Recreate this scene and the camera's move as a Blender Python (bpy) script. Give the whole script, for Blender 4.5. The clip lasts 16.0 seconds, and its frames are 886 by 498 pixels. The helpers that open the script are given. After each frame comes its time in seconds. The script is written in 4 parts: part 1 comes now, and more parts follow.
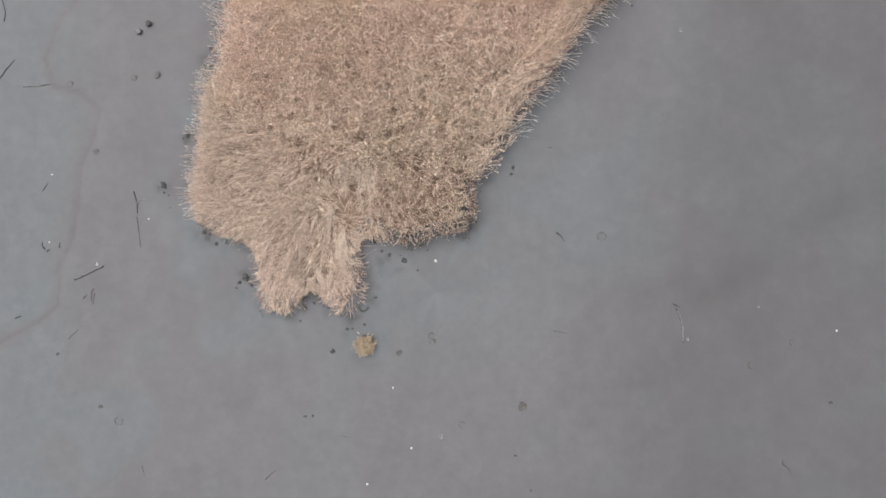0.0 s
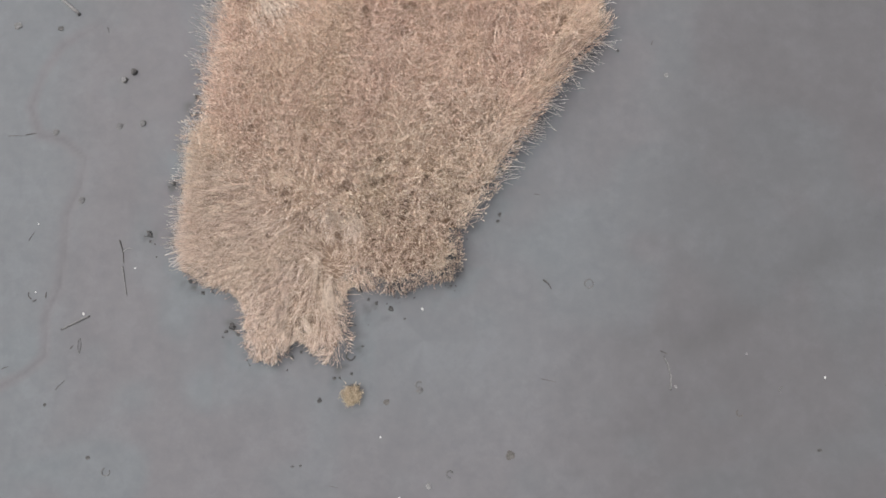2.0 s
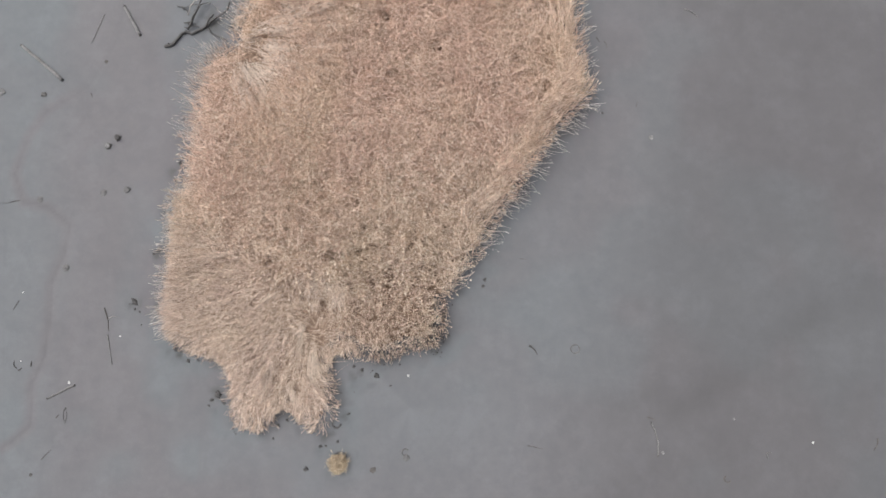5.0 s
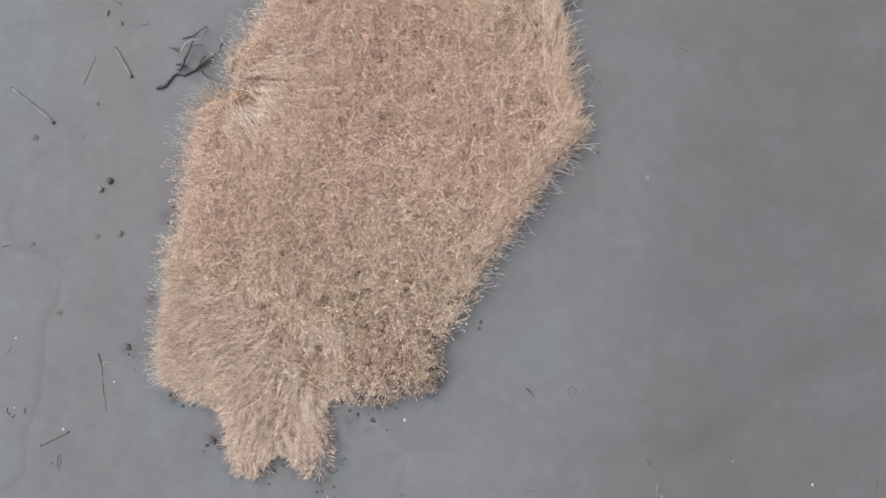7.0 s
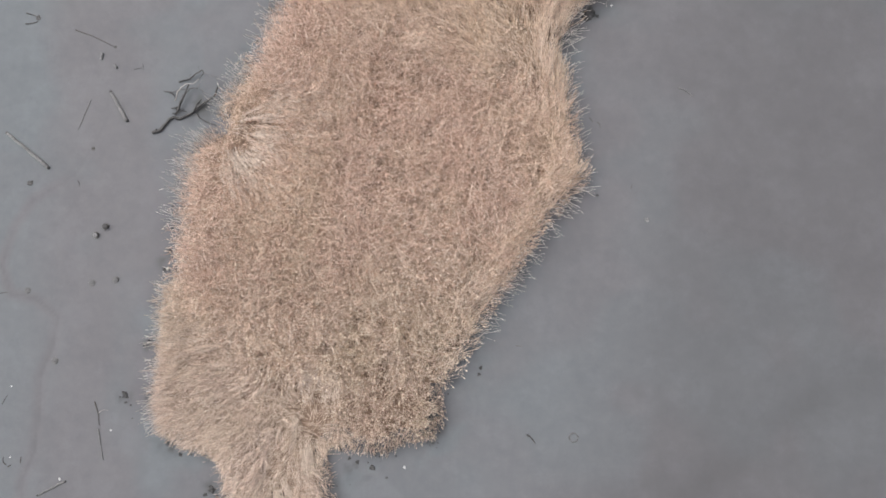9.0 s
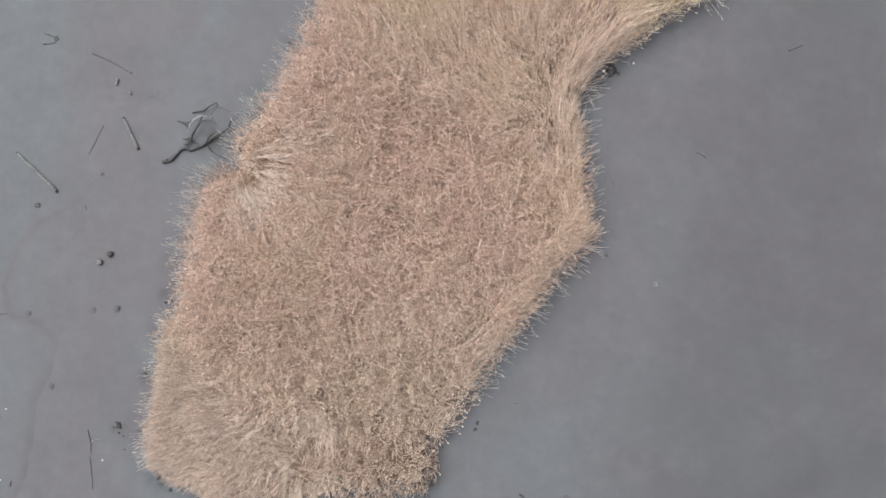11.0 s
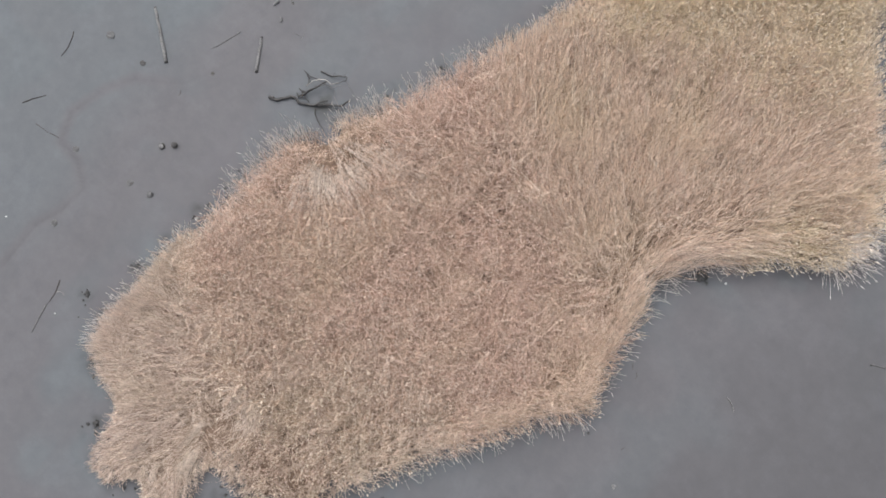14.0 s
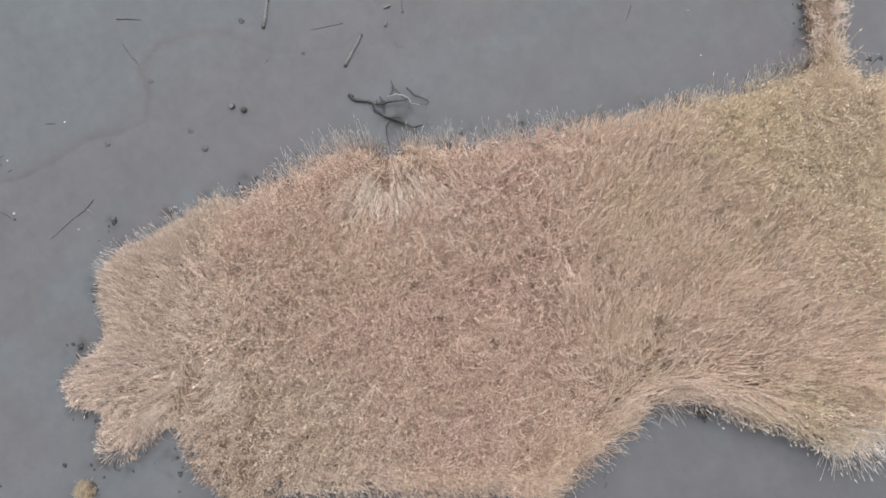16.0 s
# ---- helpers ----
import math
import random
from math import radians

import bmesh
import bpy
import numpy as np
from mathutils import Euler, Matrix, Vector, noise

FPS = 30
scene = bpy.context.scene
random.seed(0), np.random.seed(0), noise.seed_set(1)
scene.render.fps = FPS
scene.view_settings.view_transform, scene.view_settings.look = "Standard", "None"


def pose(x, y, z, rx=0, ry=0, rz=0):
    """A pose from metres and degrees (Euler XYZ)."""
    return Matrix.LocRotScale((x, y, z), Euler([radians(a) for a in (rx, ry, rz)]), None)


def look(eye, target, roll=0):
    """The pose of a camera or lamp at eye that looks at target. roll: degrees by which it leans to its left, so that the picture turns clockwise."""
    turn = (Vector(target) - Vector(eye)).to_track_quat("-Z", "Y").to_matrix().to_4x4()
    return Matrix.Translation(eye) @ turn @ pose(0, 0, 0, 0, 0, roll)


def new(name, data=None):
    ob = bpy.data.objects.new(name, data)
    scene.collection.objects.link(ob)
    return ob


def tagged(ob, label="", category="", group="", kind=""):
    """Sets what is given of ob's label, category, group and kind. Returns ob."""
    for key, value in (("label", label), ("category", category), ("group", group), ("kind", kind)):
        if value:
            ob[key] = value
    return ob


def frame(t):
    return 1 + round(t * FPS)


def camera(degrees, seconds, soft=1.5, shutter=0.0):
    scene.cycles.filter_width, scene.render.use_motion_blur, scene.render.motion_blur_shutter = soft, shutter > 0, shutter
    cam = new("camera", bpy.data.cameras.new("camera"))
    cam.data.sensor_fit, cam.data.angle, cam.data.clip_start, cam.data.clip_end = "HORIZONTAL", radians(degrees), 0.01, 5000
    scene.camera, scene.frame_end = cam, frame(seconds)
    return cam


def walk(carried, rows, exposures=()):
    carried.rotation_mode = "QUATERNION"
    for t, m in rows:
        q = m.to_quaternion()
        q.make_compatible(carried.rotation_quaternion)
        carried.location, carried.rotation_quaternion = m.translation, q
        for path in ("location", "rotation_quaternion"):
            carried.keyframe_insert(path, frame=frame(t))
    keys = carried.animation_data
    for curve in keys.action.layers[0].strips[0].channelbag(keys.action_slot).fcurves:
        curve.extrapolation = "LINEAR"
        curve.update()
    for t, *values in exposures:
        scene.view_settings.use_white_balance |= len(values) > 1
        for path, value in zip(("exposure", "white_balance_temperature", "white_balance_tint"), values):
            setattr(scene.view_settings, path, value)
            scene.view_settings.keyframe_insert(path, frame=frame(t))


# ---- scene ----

# ================= camera =================
cam = camera(66.9, 16.0, soft=1.5)
PATH = [
    (0, 0.776, -0.392, 20.694, 4.791, 1.619, 1.440),
    (0.5, 0.832, -0.074, 20.687, 4.933, 1.584, 1.331),
    (1, 1.031, 0.317, 20.682, 4.899, 1.891, 1.243),
    (1.5, 1.148, 0.668, 20.691, 4.960, 1.917, 1.142),
    (2, 1.185, 1.051, 20.754, 4.908, 1.723, 1.040),
    (2.5, 1.254, 1.394, 20.815, 4.950, 1.602, 0.986),
    (3, 1.383, 1.745, 20.840, 4.970, 1.700, 0.908),
    (3.5, 1.495, 2.071, 20.835, 4.965, 1.818, 0.826),
    (4, 1.570, 2.456, 20.835, 4.803, 1.885, 0.719),
    (6.5, 1.768, 4.074, 20.816, 4.848, 1.925, 0.131),
    (7, 1.792, 4.449, 20.800, 4.777, 1.900, -0.002),
    (7.5, 1.799, 4.748, 20.772, 4.902, 1.875, -0.094),
    (8, 1.787, 5.067, 20.761, 4.941, 1.821, -0.231),
    (8.5, 1.786, 5.387, 20.752, 5.018, 1.802, -0.311),
    (9, 1.795, 5.762, 20.745, 4.973, 1.834, -0.437),
    (9.5, 1.816, 6.146, 20.716, 4.946, 1.915, -0.527),
    (10, 1.789, 6.502, 20.726, 4.994, 1.853, -0.678),
    (10.2, 1.805, 6.625, 20.736, 5.082, 1.890, -0.697),
    (12.3, 1.420, 8.834, 20.484, 4.571, 2.007, 18.362),
    (12.5, 1.308, 8.975, 20.480, 4.573, 1.859, 20.655),
    (13, 1.114, 9.278, 20.475, 4.718, 1.721, 26.587),
    (13.5, 0.918, 9.556, 20.483, 4.946, 1.623, 32.704),
    (14, 0.660, 9.868, 20.469, 4.917, 1.529, 37.579),
    (14.5, 0.401, 10.143, 20.465, 4.910, 1.524, 42.191),
    (15, 0.075, 10.377, 20.468, 4.930, 1.511, 47.657),
    (15.5, -0.314, 10.567, 20.458, 4.871, 1.459, 53.549),
    (16, -0.644, 10.727, 20.436, 4.965, 1.519, 57.030),
]
walk(cam, [(t, pose(*place_and_turn)) for t, *place_and_turn in PATH],
     exposures=[(0, 1.01, 6670, 10), (9, 1.00, 6520, 10), (12.5, 0.91, 6450, 10), (16, 0.88, 6440, 9)])

# ================= light: an overcast day =================
world = bpy.data.worlds.new("overcast_sky")
scene.world = world
world.use_nodes = True
wt = world.node_tree
sky = wt.nodes.new("ShaderNodeTexSky")
sky.sky_type = 'NISHITA'
sky.sun_disc = False
sky.sun_elevation = radians(62)
sky.sun_rotation = radians(-57)
sky.air_density, sky.dust_density = 1.0, 4.0
cloud = wt.nodes.new("ShaderNodeHueSaturation")
cloud.inputs["Saturation"].default_value = 0.30
wt.links.new(sky.outputs[0], cloud.inputs["Color"])
wt.links.new(cloud.outputs[0], wt.nodes["Background"].inputs[0])
wt.nodes["Background"].inputs[1].default_value = 0.15

sun = new("sun", bpy.data.lights.new("sun", 'SUN'))
sun.data.energy = 0.55
sun.data.angle = radians(60)
sun.data.color = (1.0, 0.985, 0.965)
sun.matrix_world = look((-4.0, 2.6, 9.0), (0, 0, 0))


# ================= materials =================
def shader(name, rough=0.8):
    m = bpy.data.materials.new(name)
    m.use_nodes = True
    nt = m.node_tree
    b = nt.nodes["Principled BSDF"]
    b.inputs["Roughness"].default_value = rough
    b.inputs["Specular IOR Level"].default_value = 0.3
    return m, nt, b


def noise_node(nt, scale, detail=4.0, rough=0.55, coords=None):
    n = nt.nodes.new("ShaderNodeTexNoise")
    n.inputs["Scale"].default_value = scale
    n.inputs["Detail"].default_value = detail
    n.inputs["Roughness"].default_value = rough
    if coords is not None:
        nt.links.new(coords, n.inputs["Vector"])
    return n.outputs[0]


def ramp(nt, source, stops):
    r = nt.nodes.new("ShaderNodeValToRGB")
    while len(r.color_ramp.elements) < len(stops):
        r.color_ramp.elements.new(0.5)
    for e, (p, c) in zip(r.color_ramp.elements, stops):
        e.position, e.color = p, (*c, 1)
    nt.links.new(source, r.inputs[0])
    return r.outputs[0]


def mixed(nt, a, b, factor, mode='MIX'):
    n = nt.nodes.new("ShaderNodeMix")
    n.data_type, n.blend_type = 'RGBA', mode
    for socket, value in ((n.inputs[0], factor), (n.inputs[6], a), (n.inputs[7], b)):
        if isinstance(value, (int, float)):
            socket.default_value = value
        elif isinstance(value, tuple):
            socket.default_value = (*value, 1)
        else:
            nt.links.new(value, socket)
    return n.outputs[2]


def bump(nt, b, height, strength, distance):
    n = nt.nodes.new("ShaderNodeBump")
    n.inputs["Strength"].default_value = strength
    n.inputs["Distance"].default_value = distance
    nt.links.new(height, n.inputs["Height"])
    nt.links.new(n.outputs[0], b.inputs["Normal"])


def place(nt):
    return nt.nodes.new("ShaderNodeNewGeometry").outputs["Position"]


def dry_reed(name, dark, mid, pale, rosy, olive, through_light=0.30, dull=0.66, middle=0.42):
    """Dry straw: each blade its own tone, with broad drifts towards a rosy and an olive tint."""
    m, nt, b = shader(name, 0.8)
    g = nt.nodes.new("ShaderNodeNewGeometry")
    # the dark end of the ramp also paints the shade in gaps between blades
    col = ramp(nt, g.outputs["Random Per Island"], [(0.0, dark), (middle, mid), (1.0, pale)])
    for size, tint, lo, hi, least in ((0.42, rosy, 0.40, 0.64, 0.45), (0.30, olive, 0.46, 0.66, 0.2)):
        where = ramp(nt, noise_node(nt, size, 4, 0.65, g.outputs["Position"]), [(lo, (least, least, least)), (hi, (1, 1, 1))])
        col = mixed(nt, col, mixed(nt, col, tint, 0.5), where)
    fleck = ramp(nt, noise_node(nt, 22, 2, 0.5, g.outputs["Position"]), [(0.35, (0.82, 0.80, 0.79)), (0.65, (1.06, 1.05, 1.04))])
    col = mixed(nt, col, fleck, 1.0, 'MULTIPLY')
    # darker and lighter blotches by position, about a hand wide
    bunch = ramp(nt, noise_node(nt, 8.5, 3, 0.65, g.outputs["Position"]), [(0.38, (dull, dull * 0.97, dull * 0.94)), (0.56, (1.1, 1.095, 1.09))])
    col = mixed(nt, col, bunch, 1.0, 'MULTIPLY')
    nt.links.new(col, b.inputs["Base Color"])
    lit = nt.nodes.new("ShaderNodeBsdfTranslucent")
    nt.links.new(col, lit.inputs[0])
    both = nt.nodes.new("ShaderNodeMixShader")
    both.inputs[0].default_value = through_light
    nt.links.new(b.outputs[0], both.inputs[1])
    nt.links.new(lit.outputs[0], both.inputs[2])
    nt.links.new(both.outputs[0], nt.nodes["Material Output"].inputs[0])
    return m


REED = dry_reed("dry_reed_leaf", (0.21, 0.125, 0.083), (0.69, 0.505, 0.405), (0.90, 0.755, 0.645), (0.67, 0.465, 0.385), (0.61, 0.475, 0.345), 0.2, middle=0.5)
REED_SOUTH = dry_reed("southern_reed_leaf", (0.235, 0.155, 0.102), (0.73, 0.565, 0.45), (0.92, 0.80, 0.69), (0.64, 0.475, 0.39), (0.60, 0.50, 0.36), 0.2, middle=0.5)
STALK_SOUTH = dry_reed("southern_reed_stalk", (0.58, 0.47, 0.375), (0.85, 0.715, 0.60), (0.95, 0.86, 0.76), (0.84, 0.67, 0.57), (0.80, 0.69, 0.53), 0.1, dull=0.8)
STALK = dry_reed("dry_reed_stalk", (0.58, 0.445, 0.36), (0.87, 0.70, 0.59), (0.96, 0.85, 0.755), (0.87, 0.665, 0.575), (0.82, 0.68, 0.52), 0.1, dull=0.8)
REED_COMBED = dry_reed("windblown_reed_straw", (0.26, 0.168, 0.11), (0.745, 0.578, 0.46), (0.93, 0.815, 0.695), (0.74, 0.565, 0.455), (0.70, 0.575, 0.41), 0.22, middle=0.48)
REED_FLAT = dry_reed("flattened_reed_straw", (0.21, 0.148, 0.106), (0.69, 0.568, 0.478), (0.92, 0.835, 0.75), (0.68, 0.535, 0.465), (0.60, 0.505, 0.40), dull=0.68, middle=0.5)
REED_YELLOW = dry_reed("yellowed_reed_straw", (0.50, 0.40, 0.285), (0.87, 0.73, 0.56), (0.93, 0.83, 0.67), (0.76, 0.625, 0.47), (0.72, 0.62, 0.41))
REED_PALE = dry_reed("bleached_reed_straw", (0.40, 0.32, 0.265), (0.74, 0.635, 0.555), (0.91, 0.83, 0.755), (0.82, 0.69, 0.61), (0.76, 0.68, 0.58))
PLUME = dry_reed("reed_seed_head", (0.68, 0.56, 0.45), (0.88, 0.78, 0.65), (0.96, 0.91, 0.82), (0.76, 0.64, 0.53), (0.76, 0.68, 0.52), 0.2)
REED_SHORT = dry_reed("short_reed_straw", (0.33, 0.245, 0.20), (0.79, 0.635, 0.555), (0.92, 0.82, 0.74), (0.75, 0.58, 0.50), (0.68, 0.575, 0.455))
REED_MAT = dry_reed("matted_reed_straw", (0.52, 0.43, 0.36), (0.76, 0.665, 0.585), (0.90, 0.82, 0.74), (0.74, 0.62, 0.55), (0.70, 0.61, 0.50), dull=0.9)
HAIR = dry_reed("weathered_reed_stalk", (0.60, 0.55, 0.50), (0.82, 0.77, 0.72), (0.93, 0.90, 0.87), (0.80, 0.755, 0.72), (0.78, 0.755, 0.70))
TUFT = dry_reed("withered_tuft", (0.22, 0.17, 0.12), (0.55, 0.455, 0.335), (0.84, 0.745, 0.59), (0.48, 0.385, 0.28), (0.44, 0.39, 0.26))


def thatch_material():
    m, nt, b = shader("reed_litter", 0.9)
    p = place(nt)
    col = ramp(nt, noise_node(nt, 14, 5, 0.7, p), [(0.3, (0.115, 0.077, 0.055)), (0.55, (0.21, 0.146, 0.106)), (0.75, (0.335, 0.245, 0.185))])
    nt.links.new(col, b.inputs["Base Color"])
    bump(nt, b, noise_node(nt, 30, 4, 0.7, p), 0.8, 0.05)
    return m


THATCH = thatch_material()


def mud_material():
    m, nt, b = shader("wet_grey_mud", 0.6)
    p = place(nt)
    silt = nt.nodes.new("ShaderNodeAttribute")
    silt.attribute_name = "silt"
    # wet mud, plus the shade painted along the foot of the reeds
    wet = nt.nodes.new("ShaderNodeAttribute")
    wet.attribute_name = "wet"
    # two muds: a brownish grey one and a bluish film of fine silt over it
    brown = ramp(nt, noise_node(nt, 0.5, 5, 0.6, p), [(0.3, (0.105, 0.1012, 0.106)), (0.7, (0.119, 0.1152, 0.1205))])
    blue = ramp(nt, noise_node(nt, 0.7, 4, 0.6, p), [(0.3, (0.105, 0.112, 0.1185)), (0.7, (0.118, 0.1255, 0.132))])
    col = mixed(nt, brown, blue, silt.outputs["Fac"])
    fine = ramp(nt, noise_node(nt, 2.4, 7, 0.6, p), [(0.3, (0.94, 0.94, 0.945)), (0.7, (1.05, 1.05, 1.045))])
    col = mixed(nt, col, fine, 1.0, 'MULTIPLY')
    fleck = ramp(nt, noise_node(nt, 0.8, 8, 0.72, p), [(0.50, (0.985, 0.985, 0.985)), (0.60, (1.045, 1.05, 1.055))])
    col = mixed(nt, col, fleck, 1.0, 'MULTIPLY')
    col = mixed(nt, col, (0.047, 0.046, 0.045), wet.outputs["Fac"])
    nt.links.new(col, b.inputs["Base Color"])
    gloss = ramp(nt, noise_node(nt, 0.35, 3, 0.5, p), [(0.35, (0.52, 0.52, 0.52)), (0.65, (0.66, 0.66, 0.66))])
    b.inputs["Specular IOR Level"].default_value = 0.11
    nt.links.new(gloss, b.inputs["Roughness"])
    bump(nt, b, noise_node(nt, 9, 5, 0.6, p), 0.18, 0.02)
    return m


MUD = mud_material()


def grained(name, dark, pale, scale=18, rough=0.8, relief=0.5):
    m, nt, b = shader(name, rough)
    c = nt.nodes.new("ShaderNodeTexCoord").outputs["Object"]
    col = ramp(nt, noise_node(nt, scale, 5, 0.65, c), [(0.32, dark), (0.68, pale)])
    stain = ramp(nt, noise_node(nt, scale * 0.2, 3, 0.5, c), [(0.35, (0.7, 0.7, 0.7)), (0.6, (1.05, 1.05, 1.05))])
    nt.links.new(mixed(nt, col, stain, 1.0, 'MULTIPLY'), b.inputs["Base Color"])
    bump(nt, b, noise_node(nt, scale * 1.6, 4, 0.6, c), relief, 0.01)
    return m


CLOD = grained("dark_wet_mud", (0.036, 0.034, 0.033), (0.082, 0.079, 0.077), 14, 0.75)
SILT = grained("grey_silt", (0.085, 0.083, 0.083), (0.125, 0.122, 0.121), 10, 0.5)
LOGWOOD = grained("grey_driftwood", (0.105, 0.102, 0.1), (0.18, 0.175, 0.17), 16, 0.7)
DARKWOOD = grained("black_sodden_wood", (0.032, 0.03, 0.029), (0.082, 0.077, 0.074), 14, 0.55)
PALEWOOD = grained("bleached_wood", (0.22, 0.205, 0.19), (0.38, 0.36, 0.335), 16, 0.75)
TWIG = grained("brown_twig", (0.052, 0.047, 0.043), (0.105, 0.096, 0.09), 20, 0.75)
SHELL = grained("white_shell", (0.36, 0.35, 0.34), (0.62, 0.61, 0.59), 25, 0.5)
STONE = grained("pale_pebble", (0.13, 0.128, 0.126), (0.21, 0.206, 0.202), 22, 0.7)


# ================= small tools =================
def mesh_of(name, verts, faces, mat, smooth=False):
    me = bpy.data.meshes.new(name)
    me.from_pydata(verts, [], faces)
    me.materials.append(mat)
    if smooth:
        me.polygons.foreach_set("use_smooth", [True] * len(me.polygons))
    me.update()
    return me


def part(name, bm, material, parent, label=""):
    me = bpy.data.meshes.new(name)
    bm.to_mesh(me)
    bm.free()
    me.materials.append(material)
    ob = new(name, me)
    ob.parent = parent
    return tagged(ob, label)


def lattice(seed):
    return np.random.RandomState(seed).rand(64, 64)


LATTICES = [lattice(s) for s in range(12)]


def drift(x, y, size, which=0):
    """Smooth value noise in 0..1 with features of about the given size in metres."""
    table = LATTICES[which]
    u, v = np.asarray(x) / size + 31.7 * which, np.asarray(y) / size + 17.3 * which
    i, j = np.floor(u).astype(int), np.floor(v).astype(int)
    fu, fv = u - i, v - j
    fu, fv = fu * fu * (3 - 2 * fu), fv * fv * (3 - 2 * fv)
    a, b = table[i % 64, j % 64], table[(i + 1) % 64, j % 64]
    c, d = table[i % 64, (j + 1) % 64], table[(i + 1) % 64, (j + 1) % 64]
    return (a * (1 - fu) + b * fu) * (1 - fv) + (c * (1 - fu) + d * fu) * fv


def step(a, b, v):
    s = np.clip((np.asarray(v, float) - a) / (b - a), 0, 1)
    return s * s * (3 - 2 * s)


# ================= the plan: shore of the reed island =================
SOUTH_EAST = [(-7.35, 1.85), (-6.6, 1.5), (-5.75, 1.2), (-5.62, 0.45), (-5.4, -0.48), (-5.0, -0.75), (-4.4, -0.66), (-3.95, -0.12),
              (-3.5, -0.28), (-2.97, -0.75), (-2.42, -0.5), (-2.2, 0.2), (-2.36, 0.95), (-2.46, 1.3), (-2.3, 1.6), (-2.05, 1.62), (-1.87, 1.42), (-1.36, 1.28), (-0.65, 1.3), (0.0, 1.55),
              (0.75, 1.7), (1.24, 2.5), (1.25, 3.25), (1.6, 3.8), (2.1, 4.6), (2.38, 5.5), (3.15, 6.65), (4.0, 7.98), (4.7, 8.85),
              (5.4, 9.58), (5.22, 10.7), (5.1, 11.8), (5.1, 12.85), (4.92, 13.5), (5.12, 14.25), (5.6, 14.95), (6.45, 15.75), (7.65, 16.72)]
NORTH_WEST = [(8.65, 17.35), (9.3, 18.05), (9.25, 18.95), (8.8, 19.9), (7.85, 20.95), (6.85, 22.4), (6.05, 23.3), (5.65, 24.0), (5.45, 25.0), (4.6, 25.9), (2.6, 26.2),
              (0.7, 25.95), (-0.08, 25.5), (-0.06, 24.8), (-0.35, 24.5), (-0.75, 24.7), (-1.6, 25.38), (-2.2, 25.85), (-4.0, 27.2), (-4.75, 26.3), (-2.85, 24.85), (-2.2, 24.42),
              (-1.5, 24.0), (-1.35, 23.7), (-1.45, 22.8), (-1.9, 21.1), (-2.45, 19.5), (-2.85, 17.85), (-3.6, 16.4), (-4.25, 14.75), (-5.0, 13.5),
              (-5.68, 12.6), (-6.0, 12.1), (-5.98, 11.75), (-6.1, 11.55), (-6.5, 11.3), (-6.82, 10.85), (-6.88, 10.2), (-7.02, 9.3), (-7.08, 8.07), (-7.12, 6.87), (-7.55, 6.33),
              (-7.62, 5.1), (-7.62, 4.33), (-7.8, 3.24), (-7.7, 2.4)]


def rounded(points, n=4):
    """A smooth closed line through the points."""
    p = np.array(points)
    a, b, c, d = np.roll(p, 1, 0), p, np.roll(p, -1, 0), np.roll(p, -2, 0)
    out = []
    for k in range(n):
        t = k / n
        out.append(0.5 * (2 * b + (c - a) * t + (2 * a - 5 * b + 4 * c - d) * t * t + (3 * b - a - 3 * c + d) * t ** 3))
    return np.stack(out, 1).reshape(-1, 2)


SHORE = rounded(SOUTH_EAST + NORTH_WEST)


def inside_by(x, y, line=SHORE):
    """Distance to the closed line in metres, positive inside, and the outward direction there."""
    x, y = np.asarray(x, float), np.asarray(y, float)
    best = np.full(x.shape, 1e9)
    nx, ny = np.zeros(x.shape), np.zeros(x.shape)
    odd = np.zeros(x.shape, bool)
    for (ax, ay), (bx, by) in zip(line, np.roll(line, -1, 0)):
        ex, ey = bx - ax, by - ay
        t = np.clip(((x - ax) * ex + (y - ay) * ey) / (ex * ex + ey * ey), 0, 1)
        qx, qy = x - ax - t * ex, y - ay - t * ey
        d = qx * qx + qy * qy
        near = d < best
        best = np.where(near, d, best)
        nx, ny = np.where(near, qx, nx), np.where(near, qy, ny)
        if ay != by:
            odd ^= ((ay > y) != (by > y)) & (x < ax + (y - ay) / (by - ay) * ex)
    dist = np.sqrt(best)
    sign = np.where(odd, 1.0, -1.0)
    k = -sign / np.maximum(dist, 1e-6)
    return dist * sign, nx * k, ny * k


def line_distance(x, y, points):
    best = np.full(np.shape(x), 1e9)
    for (ax, ay), (bx, by) in zip(points[:-1], points[1:]):
        ex, ey = bx - ax, by - ay
        t = np.clip(((x - ax) * ex + (y - ay) * ey) / (ex * ex + ey * ey), 0, 1)
        best = np.minimum(best, (x - ax - t * ex) ** 2 + (y - ay - t * ey) ** 2)
    return np.sqrt(best)


# ================= the mud flat =================
RILL = [(-11.3, 17.5), (-10.94, 15.85), (-10.31, 14.31), (-9.69, 12.98), (-9.56, 12.04), (-9.98, 11.12), (-10.66, 10.03), (-11.91, 9.31),
        (-12.5, 8.4), (-12.85, 7.2), (-12.5, 6.3), (-11.7, 6.15), (-10.95, 5.56), (-11.07, 4.65), (-11.45, 3.73), (-11.44, 2.47),
        (-11.54, 1.39), (-11.91, 0.5), (-11.85, -0.73), (-12.47, -1.27), (-13.6, -1.9), (-16.0, -2.6)]
EAST_GULLY = [(15.5, 4.2), (12.6, 3.1), (10.2, 1.1), (8.2, 0.3), (6.4, 0.0)]


